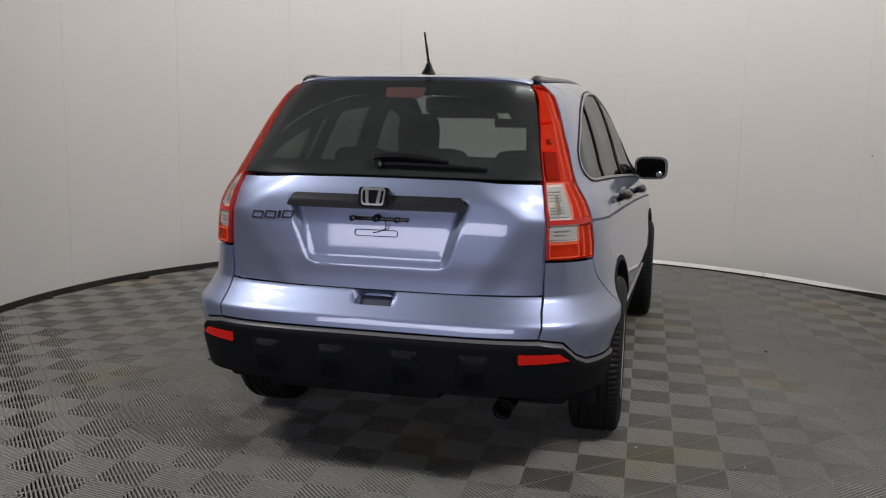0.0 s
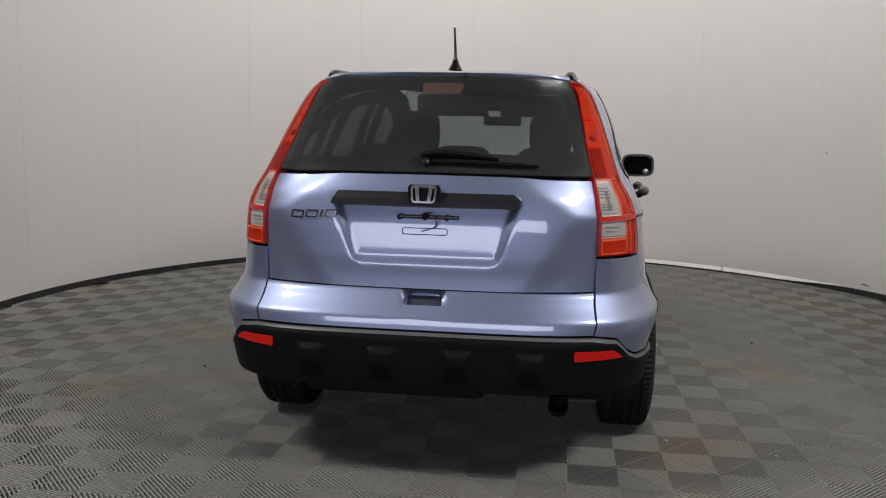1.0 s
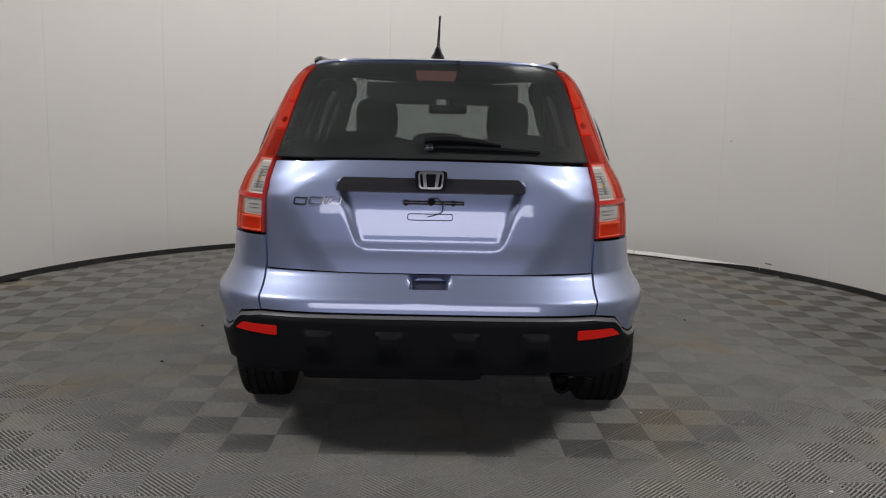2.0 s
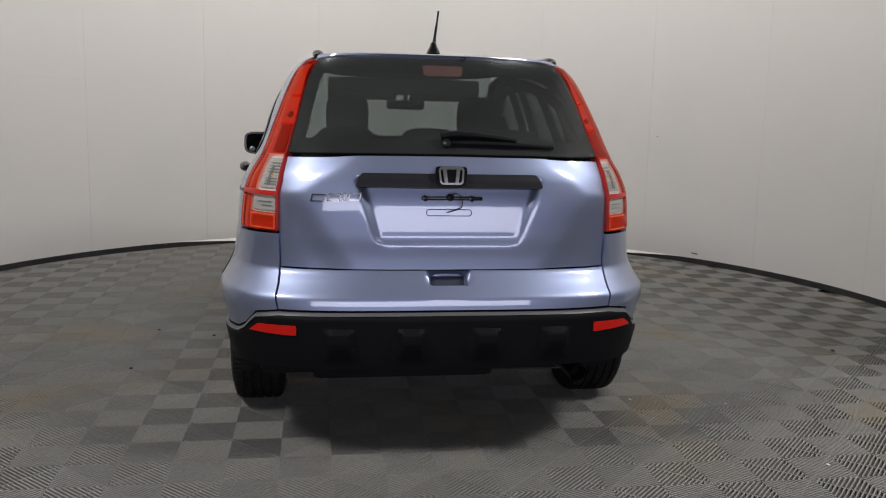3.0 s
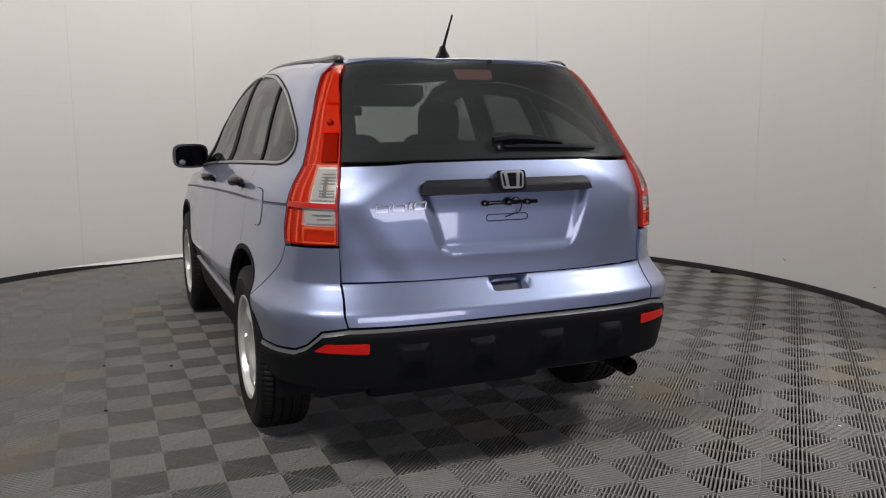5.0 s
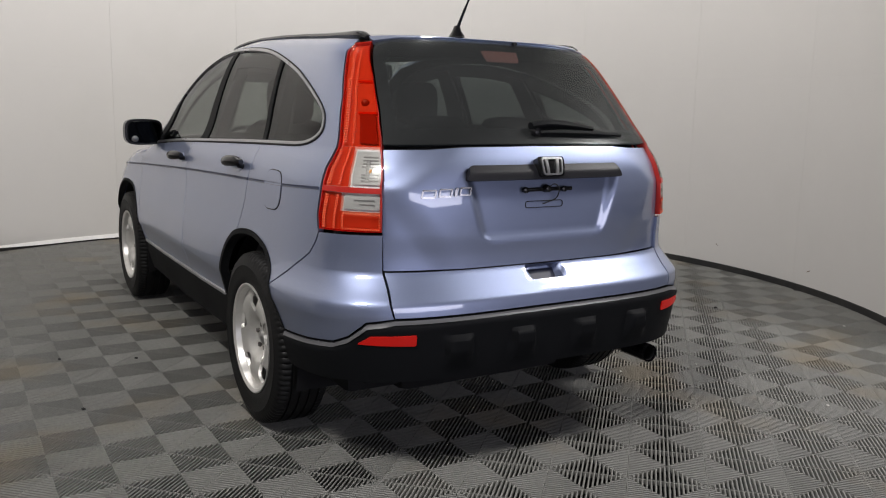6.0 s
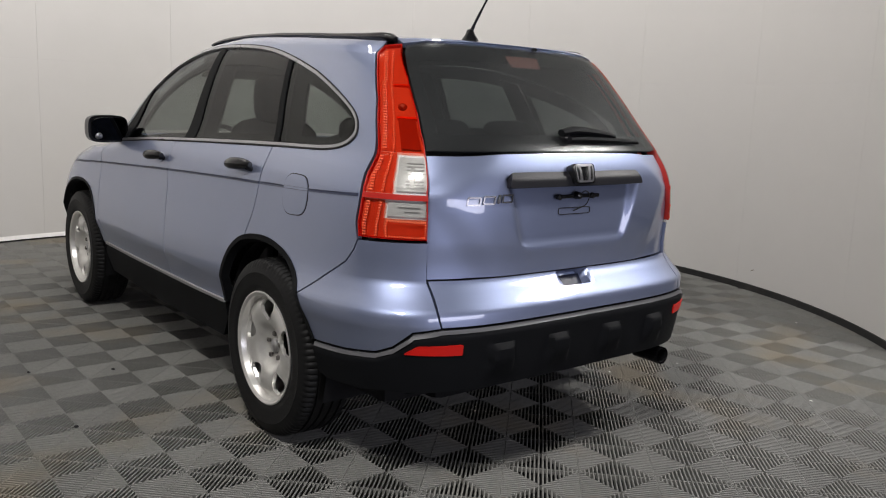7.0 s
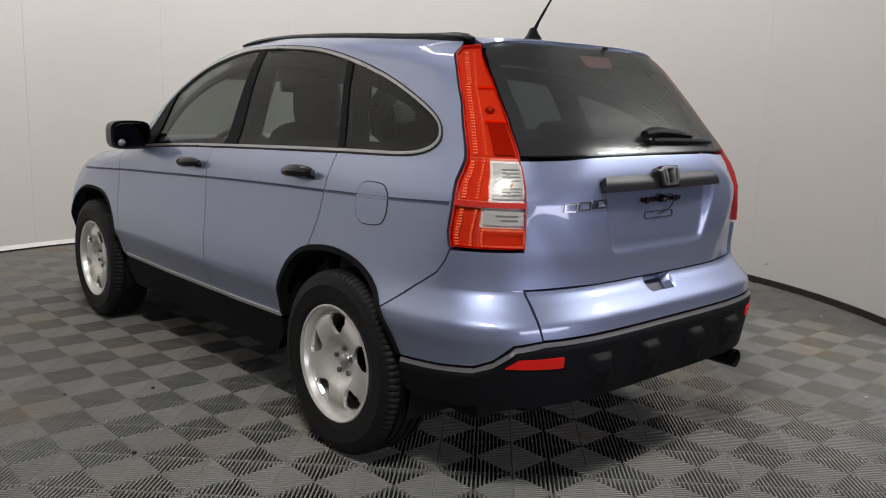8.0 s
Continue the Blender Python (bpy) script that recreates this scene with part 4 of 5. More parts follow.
lip_line = lip_line + [(-a, v) for a, v in lip_line[-2::-1]]
part("bumper_lip", sheet(ccw(lip_line + [(a, v - 0.011) for a, v in lip_line[::-1]]), body, (0.03, 0.006), lift=0.0075, thick=0.008, shape=lower_shape), [LIP_HIGHLIGHT, LINING], bumper_low, "grey strip painting the highlight along the bumper lip")
refl = [R(x, z) for x, z in ((-0.575, 0.528), (-0.575, 0.567), (-0.714, 0.566), (-0.746, 0.536))]
for flip in (False, True):
    mesh = sheet(ccw(rounded(refl, 0.006)), body, (0.02, 0.02), lift=0.0235, thick=0.012)
    part("reflector", mirrored(mesh) if flip else mesh, [REDREFLECTOR, REDREFLECTOR], bumper_low, "red bumper reflector")

# valance, exhaust, underbody
part("valance", box((1.45, 0.10, 0.10), (0, -0.64, 0.42), 0.03), LINING, car, "dark panel under the bumper")
under = box((1.46, 3.9, 0.10), (0, 1.40, 0.35), 0.03)
part("underbody", under, LINING, car, "dark underbody")
part("silencer", tube([(0.10, -0.40, 0.33), (0.10, -0.38, 0.33), (0.62, -0.38, 0.33), (0.62, -0.40, 0.33)][1:3], 0.10, 16, 0.75), STEEL, car, "rusty exhaust silencer")
pipe = tube(open_curve([(0.50, -0.30, 0.33), (0.50, -0.50, 0.335), (0.524, -0.62, 0.347), (0.528, -0.69, 0.350)], 5), 0.030, 14)
exhaust = part("exhaust_pipe", pipe, STEEL, car, "dark exhaust tail pipe")
tip_v, tip_f = lathe([(0.037, 0.0), (0.037, 0.14), (0.030, 0.14), (0.030, 0.02)], 20, True)
tip = part("exhaust_tip", ([(0.528 + y, -0.80 + x, 0.350 + z) for x, y, z in tip_v], tip_f), GLOSSBLACK, exhaust, "black exhaust tip")
bore_v, bore_f = lathe([(0.0005, 0.10), (0.0295, 0.10), (0.0295, 0.005)], 20)
part("exhaust_bore", ([(0.528 + y, -0.80 + x, 0.350 + z) for x, y, z in bore_v], bore_f), LINING, exhaust, "dark exhaust bore")
part("spare_wheel_well", box((0.75, 0.5, 0.10), (-0.15, -0.33, 0.33), 0.04), LINING, car)

# roof
left = [body(-(S1 + (front_y(ROOF_V) - YC)) * (1 - (i / 72)), ROOF_V) for i in range(73)]
outline = left + [Vector((-p.x, p.y, p.z)) for p in left[-2:0:-1]]
verts, faces = [], []
RINGS = 14
ymid = 0.62
for k in range(RINGS + 1):
    f = 1 - k / RINGS
    for p in outline:
        y = ymid + (p.y - ymid) * f
        z = ROOF_V + roof_lift(y) + 0.052 * (1 - f ** 2.2) - 0.004
        if k == 0:
            z = p.z - 0.004
        verts.append((p.x * f, y, z))
n = len(outline)
for k in range(RINGS):
    for i in range(n):
        j = (i + 1) % n
        faces.append((k * n + i, k * n + j, (k + 1) * n + j, (k + 1) * n + i))
roof = part("roof", (verts, faces), PAINT, car, "blue roof")
part("headliner", ([(x * 0.97, 0.62 + (y - 0.62) * 0.97, z - 0.03) for x, y, z in verts], [g[::-1] for g in faces]), HEADLINER, car, "grey headliner")
spoiler = ccw([R(-0.505, 1.572), R(-0.42, 1.586), R(-0.2, 1.596), R(0, 1.598), R(0.2, 1.596), R(0.42, 1.586), R(0.505, 1.572), R(0.50, 1.590), R(0.3, 1.5995), R(0, 1.5998), R(-0.3, 1.5995), R(-0.50, 1.590)])
part("roof_edge", sheet(spoiler, body, (0.04, 0.01), lift=0.004, thick=0.02), [PAINT, LINING], car, "blue lip over the rear window")


def roof_height(x, y):
    """Roof height at a place, for what is mounted on it."""
    w = half_width(ROOF_V)
    f = min(abs(x) / w, 1.0)
    return ROOF_V + roof_lift(y) + 0.052 * (1 - f ** 2.2) - 0.004


rail_pts = [(-0.505, y) for y in (-0.235, -0.20, -0.15, -0.05, 0.15, 0.4, 0.7, 1.0, 1.22, 1.36, 1.45, 1.50)]
rise = [-0.004, 0.004, 0.008, 0.009, 0.009, 0.009, 0.009, 0.008, 0.005, -0.001, -0.008, -0.014]
rail = tube([(x, y, roof_height(x, y) + h) for (x, y), h in zip(rail_pts, rise)], [0.014, 0.022, 0.024, 0.020, 0.016, 0.015, 0.015, 0.015, 0.015, 0.014, 0.011, 0.007], 10, 0.75)
both("roof_rail", rail, GLOSSBLACK, label="black roof rail")
aerial = part("aerial", tube(open_curve([(0, -0.04, 1.645), (0.002, -0.062, 1.69), (0.005, -0.10, 1.745), (0.008, -0.145, 1.805)], 4), [0.0075] * 5 + [0.006] * 4 + [0.0045] * 4, 8), GLOSSBLACK, car, "thin black roof aerial")
base = lathe([(0.001, 0.052), (0.011, 0.048), (0.018, 0.026), (0.029, 0.008), (0.031, 0.0)], 18)
part("aerial_base", ([(y, -0.045 + z * 1.5, 1.632 + x) for x, y, z in base[0]], base[1]), GLOSSBLACK, aerial, "black aerial foot")

# windscreen, bonnet, front bumper
def screen_place(u, v):
    """The windscreen's skin by its share of the half width and its level."""
    y = front_y(v) - 1.0 + (1 - min(abs(u), 1.0) ** 3.2) ** (1 / 3.2)
    return Vector((u * half_width(v), y, v + roof_lift(y) * min(max((v - 1.15) / 0.4, 0.0), 1.0)))


fy = lambda v: -(S1 + front_y(v) - YC)
screen = [(-0.967, 1.12), (0.967, 1.12), (0.935, 1.38), (0.868, 1.585), (-0.868, 1.585), (-0.935, 1.38)]
part("windscreen", sheet(screen, screen_place, (0.08, 0.04), lift=0.0, thick=0.004), [FRONTGLASS, FRONTGLASS], car, "clear windscreen")
bonnet = [E(2.33, 1.085), E(2.5, 1.068), E(2.7, 1.036), E(3.0, 0.980), E(3.20, 0.905), (fy(0.90), 0.90), (fy(1.0), 1.0), (fy(1.06), 1.06), (fy(1.10), 1.10), E(2.5, 1.10)]
both("bonnet", sheet(ccw(bonnet), body, (0.03, 0.015), thick=0.02), [PAINT, LINING], label="blue bonnet half")
nose = [E(3.19, 0.52), E(3.18, 0.60), E(3.23, 0.66), E(3.31, 0.78), E(3.21, 0.895), (fy(0.895), 0.895), (fy(0.6), 0.6), (fy(0.3), 0.3), E(3.2, 0.26)]
both("front_bumper", sheet(ccw(nose), body, (0.03, 0.04), thick=0.03), [PAINT, LINING], label="blue front bumper half")

# wheels
def wheel_part():
    R0, half = 0.362, 0.108
    def shoulder(base, cut):
        return lambda i: base - (cut if i % 4 == 3 else 0.0)
    prof = [(0.222, -half + 0.012), (0.232, -half + 0.002), (0.262, -half - 0.006), (0.300, -half - 0.006), (0.306, -half - 0.008), (0.312, -half - 0.005), (0.330, -half + 0.0),
            (shoulder(0.345, 0.006), -half + 0.006), (shoulder(0.356, 0.007), -half + 0.016), (shoulder(0.3605, 0.007), -half + 0.032)]
    for x0 in (-0.058, -0.020, 0.020, 0.058):
        prof += [(R0 - 0.0004, x0 - 0.006), (R0 - 0.008, x0 - 0.005), (R0 - 0.008, x0 + 0.005), (R0 - 0.0004, x0 + 0.006)]
    prof += [(shoulder(0.3605, 0.008), half - 0.032), (shoulder(0.356, 0.008), half - 0.016), (0.345, half - 0.006), (0.318, half + 0.002), (0.262, half + 0.004), (0.232, half), (0.222, half - 0.012)]
    return lathe(prof, 360)


def rim_place(u, r):
    """The rim's face by angle and radius: a raised lip, a bowl and a domed middle."""
    r = max(r, 0.001)
    depth = float(np.interp(r, [0.0, 0.045, 0.075, 0.10, 0.150, 0.185, 0.205, 0.222], [-0.050, -0.048, -0.040, -0.014, -0.004, -0.010, -0.022, -0.004]))
    return Vector((-0.086 - depth - 0.012, r * math.cos(u), r * math.sin(u)))


def rim_mesh():
    v, f, m = [], [], []
    hole = [(0.112, 0.0), (0.118, 0.13), (0.140, 0.25), (0.172, 0.31), (0.194, 0.24), (0.201, 0.0)]
    for k in range(5):
        c = 2 * math.pi * (k + 0.25) / 5
        w = math.pi / 5
        for side in (1, -1):
            notch = [(c + side * a, r) for r, a in hole]
            poly = [(c, 0.028), (c + side * w, 0.028), (c + side * w, 0.216), (c, 0.216)] + notch[::-1]
            vv, ff, mm = sheet(ccw(poly), rim_place, (0.12, 0.014), thick=0.014)
            f += [tuple(q + len(v) for q in g) for g in ff]
            v += vv
            m += mm
    return v, f


tyre_mesh, rim_face = wheel_part(), rim_mesh()
barrel = lathe([(0.226, -0.100), (0.231, -0.106), (0.231, -0.110), (0.226, -0.111), (0.214, -0.104), (0.208, -0.085), (0.196, -0.05), (0.192, 0.02), (0.200, 0.09), (0.222, 0.10)], 72)
cap = lathe([(0.0005, -0.064), (0.020, -0.063), (0.029, -0.058), (0.031, -0.045), (0.031, -0.03)], 28)
hub_back = lathe([(0.0005, -0.005), (0.12, -0.003), (0.17, 0.0), (0.17, 0.02), (0.0005, 0.03)], 36)


def wheel(x, y, flip, turn):
    w = new("wheel")
    w.parent = car
    w.location = (x, y, HUB_Z)
    w.rotation_euler = (turn, 0, math.pi if flip else 0)
    tagged(w, "silver five-hole wheel with black tyre")
    part("tyre", tyre_mesh, RUBBER, w, "black grooved tyre")
    part("rim", rim_face, ALLOY, w, "silver rim with five holes")
    part("barrel", barrel, ALLOY, w, "silver rim barrel and lip")
    part("cap", cap, CHROME, w, "small silver hub cap")
    part("brake_drum", hub_back, LINING, w, "dark brake behind the rim")
    for k in range(5):
        a = 2 * math.pi * (k + 0.25) / 5
        nut = box((0.022, 0.018, 0.018), (-0.052, 0.052 * math.cos(a), 0.052 * math.sin(a)), 0.004)
        part("wheel_nut", nut, STEEL, w)
    return w


for y, turn in ((AXLE, 0.0), (AXLE + WHEELBASE, 0.55)):
    wheel(-0.768, y, False, turn)
    wheel(0.785, y, True, turn)


def wheel_well(y):
    v, f = [], []
    for i in range(25):
        a = radians(-20 + 220 * i / 24)
        for x in (-0.825, -0.55):
            v.append((x, y + 0.415 * math.cos(a), HUB_Z + 0.02 + 0.415 * math.sin(a)))
    for i in range(24):
        f.append((2 * i, 2 * i + 1, 2 * i + 3, 2 * i + 2))
    f.append(tuple(2 * i + 1 for i in range(25)))
    return v, f


for y in (AXLE, AXLE + WHEELBASE):
    both("wheel_well", wheel_well(y), LINING, label="dark wheel arch liner")

# number plate bracket, garnish, badges
garnish_line = ccw(rounded([R(-0.362, 1.079), R(-0.338, 1.131), R(0.338, 1.131), R(0.362, 1.079)], 0.012))
garnish = part("tailgate_garnish", sheet(garnish_line, body, (0.03, 0.008), lift=0.022, thick=0.045, shape=lambda p: -0.012 * ramp(p.z, 1.10, 1.135)), [GARNISH, LINING], car, "dark grey plate light garnish")
badge_box = ccw(rounded([(x, z) for x, z in (R(-0.056, 1.085), R(-0.062, 1.150), R(0.062, 1.150), R(0.056, 1.085))], 0.014))
part("badge_base", sheet(badge_box, body, (0.02, 0.02), lift=0.034, thick=0.03), [GLOSSBLACK, LINING], car, "black badge base")
ring_out = ccw(rounded([R(-0.044, 1.090), R(-0.050, 1.147), R(0.050, 1.147), R(0.044, 1.090)], 0.016, 5))
emblem = part("emblem", band(ring_out, inset(ring_out, 0.007), lift=0.041, thick=0.012), [CHROME, CHROME], car, "chrome rounded square emblem")
for pts in (((-0.034, 1.143), (-0.020, 1.143), (-0.014, 1.094), (-0.026, 1.094)), ((0.034, 1.143), (0.020, 1.143), (0.014, 1.094), (0.026, 1.094))):
    part("emblem_bar", sheet(ccw([R(x, z) for x, z in pts]), body, (0.02, 0.02), lift=0.040, thick=0.008), [CHROME, CHROME], emblem)
badge = new("model_badge")
badge.parent = car
tagged(badge, "slanted chrome badge in plain strokes")
for x0, w in ((-0.547, 0.052), (-0.486, 0.050), (-0.427, 0.012), (-0.408, 0.046)):
    z = 1.022 + (x0 + 0.547) * 0.05
    quad = rounded([R(x0, z), R(x0 + w, z), R(x0 + w + 0.008, z + 0.030), R(x0 + 0.008, z + 0.030)], 0.005)
    part("stroke", band(ccw(quad), inset(ccw(quad), 0.006), lift=0.008, thick=0.008, shape=tailgate_shape), [BADGE, BADGE], badge)

bracket_y = rear_y(1.03) + 0.0265 - 0.010
bracket = part("plate_bracket", box((0.236, 0.008, 0.015), (0.010, bracket_y, 1.040), 0.004), GLOSSBLACK, car, "black number plate bracket")
for x in (-0.095, 0.085):
    v, f = lathe([(0.0005, -0.012), (0.011, -0.010), (0.012, 0.0)], 14)
    part("screw", ([(x + y, bracket_y - 0.002 + q, 1.040 + z) for q, y, z in v], f), GLOSSBLACK, bracket, "black fixing screw")
v, f = lathe([(0.0005, -0.026), (0.012, -0.022), (0.016, 0.0)], 14)
part("wire", tube(open_curve([(0.004, bracket_y - 0.02, 1.050), (0.020, bracket_y - 0.03, 1.062), (0.043, bracket_y - 0.03, 1.045), (0.045, bracket_y - 0.015, 1.010), (0.020, bracket_y - 0.006, 0.995), (-0.012, bracket_y - 0.004, 0.986)], 6), 0.0022, 6), GASKET, bracket, "loose black wire")
part("plug", ([(0.002 + y, bracket_y + q, 1.043 + z) for q, y, z in v], f), GLOSSBLACK, bracket, "black plug")
slot = rounded([(-0.088, 0.973), (-0.088, 0.997), (0.086, 0.997), (0.086, 0.973)], 0.012)
slot_v, slot_f = tube([(x, rear_y(z) + 0.0135 + 0.075 * (z - 0.90), z) for x, z in slot + slot[:1]], 0.0018, 6)
part("slot_line", (slot_v, slot_f), GASKET, tailgate, "thin outline of a blanked slot")

# rear wiper
def on_glass(x, z, out):
    return on_rear(x, z, out)


wiper = part("rear_wiper", tube([on_glass(x, z, o) for x, z, o in ((-0.030, 1.258, 0.020), (0.03, 1.262, 0.026), (0.10, 1.262, 0.024), (0.19, 1.256, 0.022), (0.265, 1.248, 0.020))], [0.018, 0.024, 0.022, 0.018, 0.010], 10, 0.8), CLADDING, car, "black rear wiper")
part("wiper_blade", tube([on_glass(x, z, 0.012) for x, z in ((-0.02, 1.240), (0.10, 1.240), (0.25, 1.237), (0.415, 1.230))], [0.006, 0.010, 0.010, 0.006], 6, 1.2), CLADDING, wiper, "thin rubber blade")
piv = lathe([(0.0005, -0.034), (0.014, -0.032), (0.019, -0.024), (0.022, 0.0)], 18)
pc = on_glass(-0.010, 1.250, 0.0)
part("wiper_pivot", ([tuple(pc + Vector((y, x, z))) for x, y, z in piv[0]], piv[1]), GLOSSBLACK, wiper, "round pivot cap")
nz = on_glass(0.09, 1.585, 0.008)
part("washer_nozzle", box((0.016, 0.02, 0.014), nz, 0.004), GLOSSBLACK, car, "small black washer nozzle")
stop = [R(-0.082, 1.560), R(-0.074, 1.518), R(0.078, 1.518), R(0.088, 1.560)]
part("high_stop_lamp", sheet(ccw(rounded(stop, 0.01)), body, (0.03, 0.03), lift=-0.0055, thick=0.004), [PALERED, LINING], car, "pale red high stop lamp at the top of the glass")

# door mirrors
def mirror_set():
    bm = bmesh.new()
    bmesh.ops.create_cube(bm, size=1)
    bmesh.ops.subdivide_edges(bm, edges=bm.edges[:], cuts=5, use_grid_fill=True)
    for q in bm.verts:
        p = q.co * 2
        s = (abs(p.x) ** 4 + abs(p.z) ** 4) ** 0.25 if (abs(p.x) + abs(p.z)) > 0 else 1
        mx = max(abs(p.x), abs(p.z))
        k = mx / s if s > 1e-6 else 1
        taper = 1.0 - 0.30 * max(0, p.y) ** 2
        q.co = Vector((p.x * k * 0.100 * taper, p.y * 0.062, p.z * k * 0.076 * taper))
    bmesh.ops.translate(bm, vec=(-0.880, 2.07, 1.152), verts=bm.verts)
    return bm


mbm = mirror_set()
me_v = [tuple(q.co) for q in mbm.verts]
mbm.verts.index_update()
me_f = [tuple(q.index for q in g.verts) for g in mbm.faces]
mbm.free()
arm = tube([(-0.735, 2.03, 1.112), (-0.77, 2.04, 1.116), (-0.82, 2.06, 1.124)], [0.03, 0.027, 0.024], 10, 0.75)


def mirror_face(u, w):
    return Vector((-0.880 + u, 1.994 - 0.21 * w, 1.152 + w))


def superellipse(a, b, n, count=36):
    return [(math.copysign(abs(math.cos(t)) ** (2 / n), math.cos(t)) * a, math.copysign(abs(math.sin(t)) ** (2 / n), math.sin(t)) * b) for t in [2 * math.pi * k / count for k in range(count)]]


face = sheet(superellipse(0.086, 0.063, 4), mirror_face, (0.03, 0.03), lift=0.002, thick=0.004)
spot = lathe([(0.0005, -0.010), (0.012, -0.008), (0.022, -0.002), (0.024, 0.0)], 24)
spot_mesh = ([(-0.930 + y, 2.004 + x, 1.118 + z) for x, y, z in spot[0]], spot[1])
for flip in (False, True):
    m = mirrored if flip else (lambda q: q)
    mir = part("door_mirror", m((me_v, me_f)), GLOSSBLACK, car, "black door mirror")
    part("mirror_arm", m(arm), GLOSSBLACK, mir, "black mirror foot")
    part("mirror_glass", m(face), [MIRROR, LINING], mir, "mirror glass")
    part("blind_spot_mirror", m(spot_mesh), CHROME, mir, "small round stick-on mirror")

# ---- inside the car ----
def padded(size, centre, power=3.2, m=None):
    """A rounded cushion."""
    bm = bmesh.new()
    bmesh.ops.create_cube(bm, size=2)
    bmesh.ops.subdivide_edges(bm, edges=bm.edges[:], cuts=6, use_grid_fill=True)
    for q in bm.verts:
        p = q.co
        r = (abs(p.x) ** power + abs(p.y) ** power + abs(p.z) ** power) ** (1 / power)
        q.co = Vector((p.x / r * size[0] / 2, p.y / r * size[1] / 2, p.z / r * size[2] / 2))
    if m is not None:
        bmesh.ops.transform(bm, matrix=m, verts=bm.verts)
    bmesh.ops.translate(bm, vec=centre, verts=bm.verts)
    return bm


def seat(name, x, y, width, label):
    s = new(name)
    s.parent = car
    s.location = (x, y, 0)
    tagged(s, label)
    part("cushion", padded((width, 0.54, 0.20), (0, 0.02, 0.62), 5), SEAT, s)
    lean = Matrix.Rotation(radians(14), 4, "X")
    part("backrest", padded((width, 0.17, 0.68), (0, -0.28, 0.92), 4.5, lean), SEAT, s)
    return s


def headrest(s, x, z=1.345, width=0.27, y=-0.38, tall=0.22):
    part("headrest", padded((width, 0.12, tall), (x, y, z), 3.6), SEAT, s)
    for dx in (-0.06, 0.06):
        part("headrest_post", tube([(x + dx, y + 0.02, z - 0.20), (x + dx, y, z - 0.06)], 0.006, 6), STEEL, s)


for x in (-0.36, 0.36):
    s = seat("front_seat", x, 1.42, 0.50, "charcoal cloth front seat")
    headrest(s, 0.0, 1.350, 0.245, -0.37, 0.25)
bench = seat("rear_seat", 0.0, 0.52, 1.28, "charcoal cloth rear bench")
for x in (-0.40, 0.0, 0.40):
    headrest(bench, x, 1.225, 0.265, -0.38, 0.14)
part("load_floor", box((1.25, 0.95, 0.04), (0, -0.15, 0.62), 0.01), DASH, car)
part("cabin_floor", box((1.50, 2.9, 0.04), (0, 1.6, 0.42), 0.01), DASH, car)
part("dashboard", box((1.42, 0.55, 0.34), (0, 2.25, 0.93), 0.09, 3), DASH, car, "dark dashboard")
wv, wf = lathe([(0.185 + 0.015 * math.cos(a), 0.015 * math.sin(a)) for a in [2 * math.pi * k / 8 for k in range(8)]], 28, True)
tiltm = Matrix.Translation((-0.36, 1.90, 1.02)) @ Matrix.Rotation(radians(25), 4, "X") @ Matrix.Rotation(radians(90), 4, "Z")
part("steering_wheel", ([tuple(tiltm @ Vector(q)) for q in wv], wf), DASH, car, "dark steering wheel")
part("inside_mirror", box((0.24, 0.03, 0.062), (0.03, 1.90, 1.432), 0.018), GLOSSBLACK, car, "black inside mirror")
part("mirror_stalk", tube([(0.03, 1.905, 1.45), (0.03, 1.93, 1.54)], 0.014, 8), GLOSSBLACK, car, "black mirror stalk")
part("screen_header", box((0.92, 0.20, 0.10), (0, 1.66, 1.545), 0.03, 3), HEADLINER, car, "grey header over the windscreen")
for x in (-0.25, 0.25):
    part("sun_visor", box((0.42, 0.16, 0.022), (x, 1.70, 1.487), 0.009, 2, Matrix.Rotation(radians(-14), 4, "X")), HEADLINER, car, "grey folded sun visor")
both("door_lining", box((0.03, 1.85, 0.56), (-0.735, 1.25, 0.80), 0.01), DASH, label="dark door lining")
both("side_lining", box((0.03, 0.70, 0.55), (-0.70, -0.05, 0.86), 0.01), DASH, label="dark load space lining")
part("tailgate_lining", box((1.06, 0.03, 0.36), (0, -0.60, 0.96), 0.01), DASH, car)

# the car stands a little askew to the tiles and is slightly wider at the front
def askew(x, y):
    return 0.028 * (y + 0.66) * (x / 0.9 + 1)


for ob in car.children_recursive:
    if ob.parent.name.split(".")[0] in ("wheel", "front_seat", "rear_seat"):
        continue
    if ob.type == "MESH":
        for q in ob.data.vertices:
            q.co.x += askew(q.co.x, q.co.y)
    else:
        ob.location.x += askew(ob.location.x, ob.location.y)

# crumbs of dirt lying on the tiles
CRUMBS = [(1.02, -0.12, 0.008, True), (1.53, -0.96, 0.010, True), (1.47, -0.22, 0.006, True), (2.97, -0.09, 0.010, True),
          (2.61, 0.64, 0.016, False), (-1.12, 1.24, 0.012, False), (-1.47, 1.40, 0.010, False), (-1.47, 0.58, 0.012, False), (1.81, 1.81, 0.012, False)]
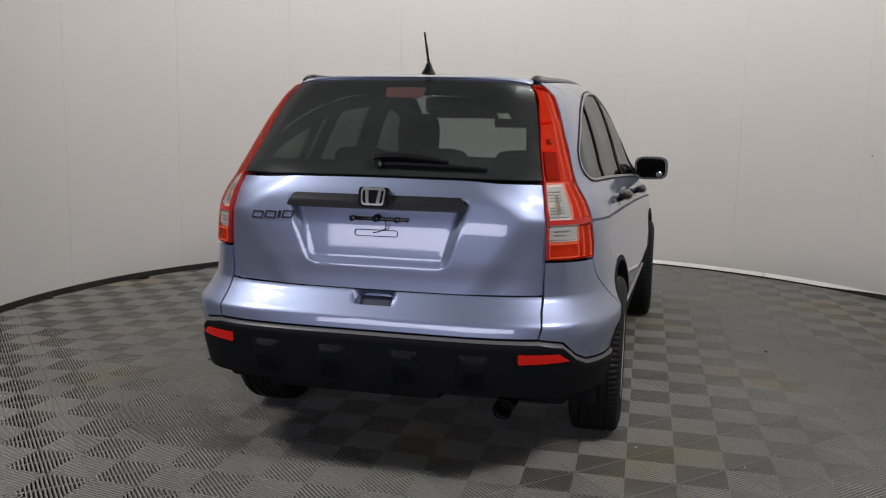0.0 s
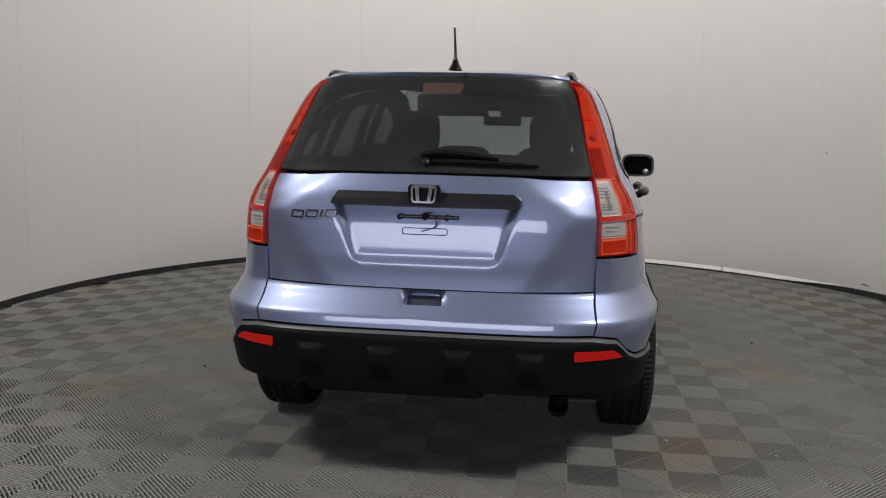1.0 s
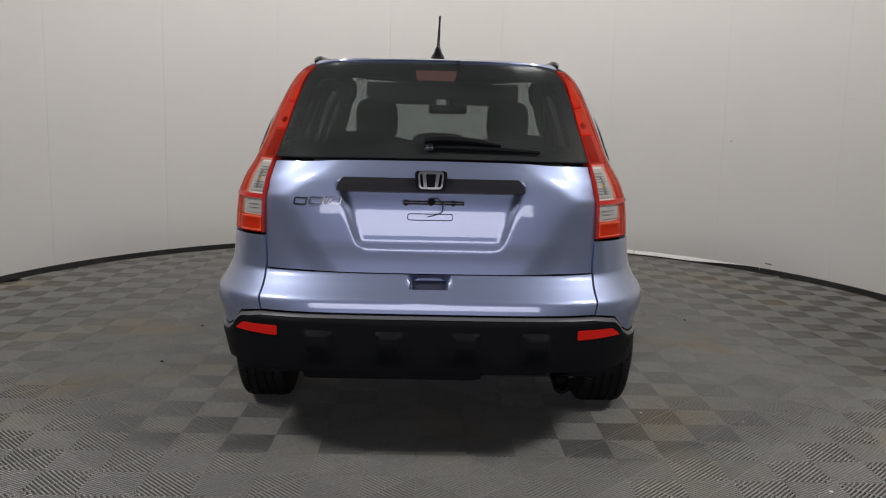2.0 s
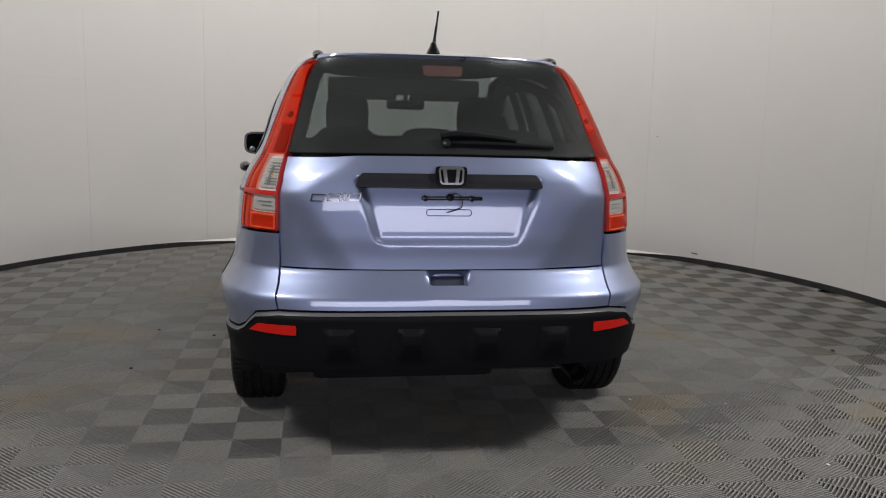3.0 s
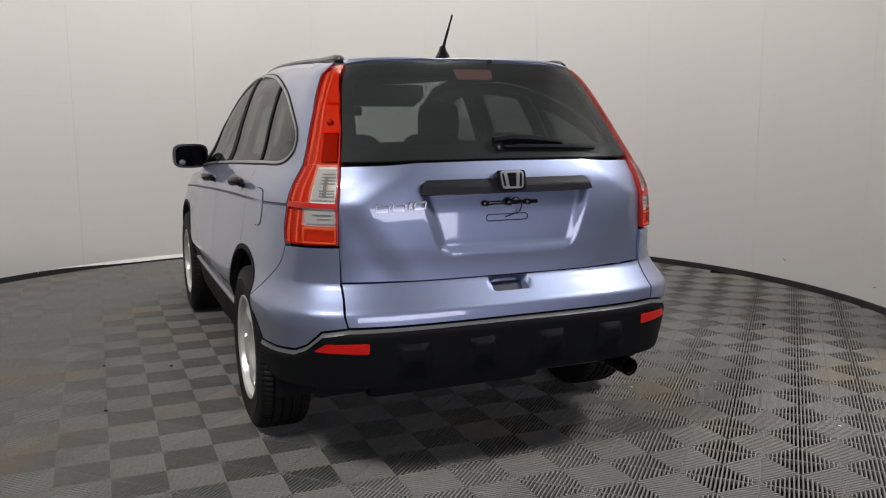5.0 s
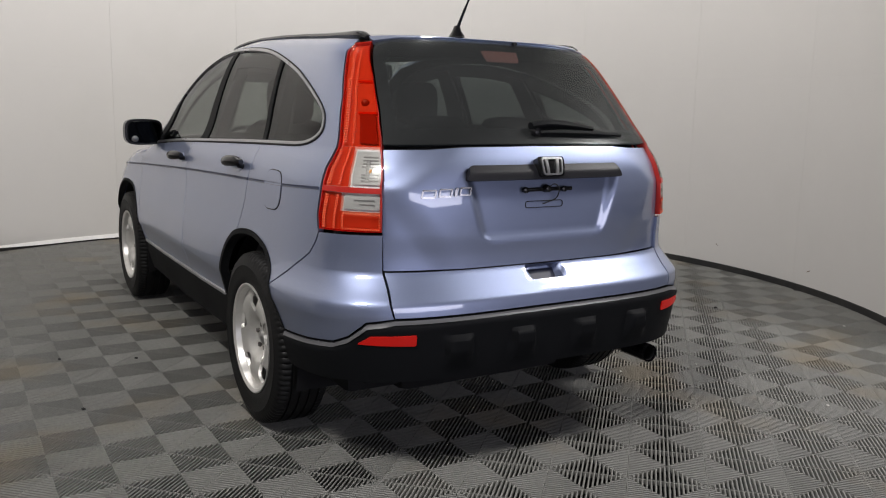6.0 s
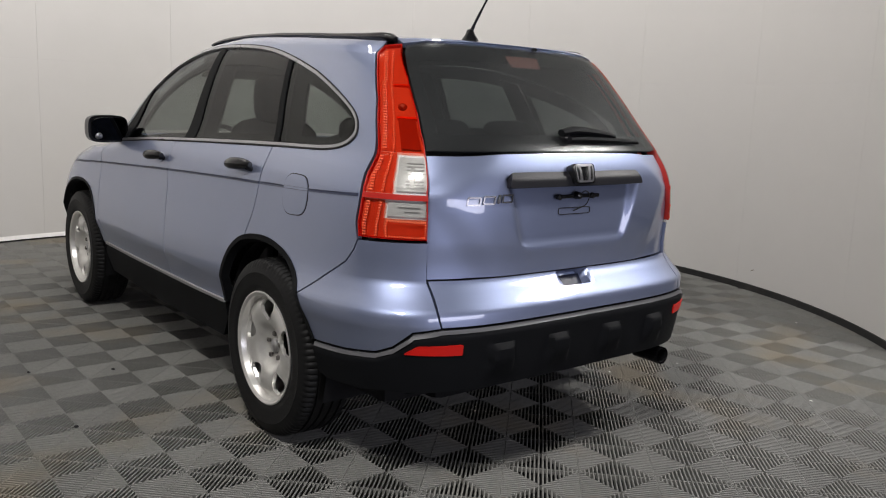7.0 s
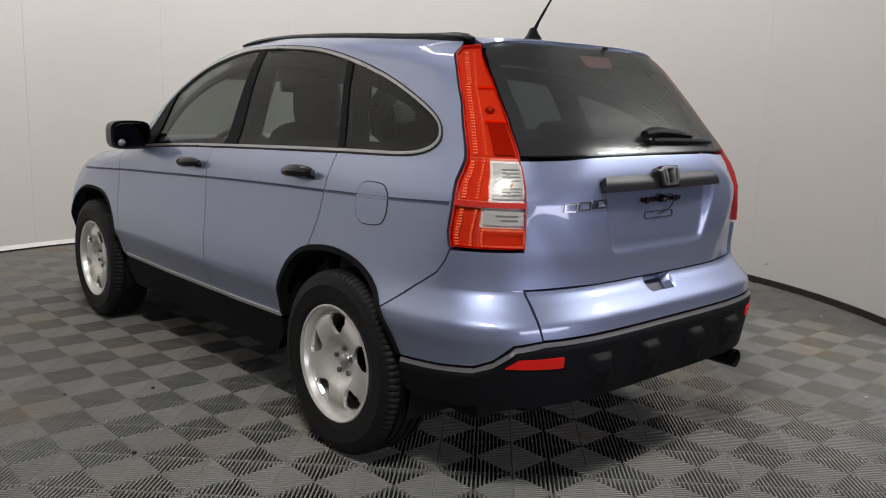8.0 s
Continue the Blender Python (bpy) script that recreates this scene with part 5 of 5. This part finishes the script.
for x, y, size, pale in CRUMBS:
    bm = bmesh.new()
    bmesh.ops.create_icosphere(bm, subdivisions=1, radius=size)
    for k, q in enumerate(bm.verts):
        q.co *= 0.75 + 0.4 * ((k * 37) % 10) / 10
        q.co.z = max(q.co.z * 0.5, -size * 0.2)
    bmesh.ops.translate(bm, vec=(x, y, size * 0.2), verts=bm.verts)
    tagged(part("crumb", bm, PAPER if pale else GASKET), "small %s crumb of dirt lying on the floor tiles" % ("pale" if pale else "dark"), "debris", "crumbs on the floor")

# ---- floor tiles, last: ribbed, open, laid at 45 degrees to the car ----
PITCH, TURN_TILES = 0.288, radians(45.0)
OX, OY = -0.0659, -0.0116


def tile_geometry(ribs=18, height=0.0145):
    """One square tile: four triangles of ribs that run away from each edge, a thin rim."""
    v, f = [], []
    half = PITCH / 2
    wide = PITCH / ribs * 0.41

    def slab(corners, z0, z1, crown=0.0):
        """A bar; with a crown its upper part narrows to a rounded ridge along the second edge."""
        b = len(v)
        v.extend((x, y, z0) for x, y in corners)
        v.extend((x, y, z1 - crown) for x, y in corners)
        if crown:
            (ax, ay), (bx, by), (cx, cy), (dx, dy) = corners
            ux, uy = bx - ax, by - ay
            for share, drop in ((0.14, 0.45), (0.34, 0.04)):
                sx, sy = ux * share, uy * share
                z = z1 - crown * drop
                v.extend(((ax + sx, ay + sy, z), (bx - sx, by - sy, z), (cx - sx, cy - sy, z), (dx + sx, dy + sy, z)))
            for level_at in (4, 8):
                for k in range(4):
                    f.append((b + level_at + k, b + level_at + (k + 1) % 4, b + level_at + 4 + (k + 1) % 4, b + level_at + 4 + k))
            f.append((b + 12, b + 13, b + 14, b + 15))
        else:
            f.append((b + 4, b + 5, b + 6, b + 7))
        for k in range(4):
            f.append((b + k, b + (k + 1) % 4, b + 4 + (k + 1) % 4, b + 4 + k))
    for q in range(4):
        c, s = ((1, 0), (0, 1), (-1, 0), (0, -1))[q]
        for i in range(ribs):
            u = -half + PITCH * (i + 0.5) / ribs
            a, b = u - wide / 2, u + wide / 2
            edge = -half + 0.0014
            ya, yb = -abs(a) - 0.001, -abs(b) - 0.001
            if min(ya, yb) - edge < 0.002:
                continue
            pts = [(a, edge), (b, edge), (b, yb), (a, ya)]
            slab([(x * c - y * s, x * s + y * c) for x, y in pts], -0.021, 0.0, 0.002)
    for q in range(4):
        c, s = ((1, 0), (0, 1), (-1, 0), (0, -1))[q]
        w = 0.003
        pts = [(-half + 0.0006, -half + 0.0006), (half - 0.0006, -half + 0.0006), (half - 0.0006 - w, -half + 0.0006 + w), (-half + 0.0006 + w, -half + 0.0006 + w)]
        slab([(x * c - y * s, x * s + y * c) for x, y in pts], -0.021, -0.0035)
    for sgn in (1, -1):
        w = 0.0016
        e = half - 0.004
        pts = [(-e, -sgn * e - w), (-e + 2 * w, -sgn * e - w), (e, sgn * e + w), (e - 2 * w, sgn * e + w)]
        if sgn > 0:
            pts = [(-e, -e + w), (-e, -e - w), (e, e - w), (e, e + w)]
        else:
            pts = [(-e, e + w), (-e, e - w), (e, -e - w), (e, -e + w)]
        slab(pts, -0.021, -0.004)
    return v, f


tile_v, tile_f = tile_geometry()
tile_me = bpy.data.meshes.new("tile")
tile_me.from_pydata(tile_v, [], tile_f)
tile_me.materials.append(TILE)
tile_me.update()
floor_tiles = thing("floor_tiles", "grey ribbed interlocking plastic floor tiles, scuffed and dusty", "floor tiles", kind="structure")
near, far = [], []
c45, s45 = math.cos(TURN_TILES), math.sin(TURN_TILES)
for i in range(-40, 40):
    for j in range(-40, 40):
        u, w = (i + 0.5) * PITCH + OX, (j + 0.5) * PITCH + OY
        x, y = c45 * u - s45 * w, s45 * u + c45 * w
        inside = math.hypot(x - CX, y - CY) < RADIUS + 0.1 or (-5.4 < x < 5.4 and -6.9 < y < -0.9)
        if not inside or y < -4.3 or abs(x) > 4.6:
            continue
        near.append((math.hypot(x + 0.3, (y + 0.6)), x, y))
near.sort()
for k, (_, x, y) in enumerate(near):
    if k < 300:
        ob = new("tile", tile_me)
        ob.parent = floor_tiles
        ob.location = (x, y, 0)
        ob.rotation_euler = (0, 0, TURN_TILES)
    else:
        far.append((x, y))
base_v = np.array(tile_v)
rot = np.array([[c45, s45, 0], [-s45, c45, 0], [0, 0, 1]])
base_v = base_v @ rot
all_v = np.concatenate([base_v + (x, y, 0) for x, y in far])
nv = len(tile_v)
all_f = [tuple(q + k * nv for q in g) for k in range(len(far)) for g in tile_f]
far_me = bpy.data.meshes.new("tile_field")
far_me.from_pydata(all_v.tolist(), [], all_f)
far_me.materials.append(TILE)
far_ob = new("tile_field", far_me)
far_ob.parent = floor_tiles
tagged(far_ob, "further grey ribbed tiles", kind="stuff")
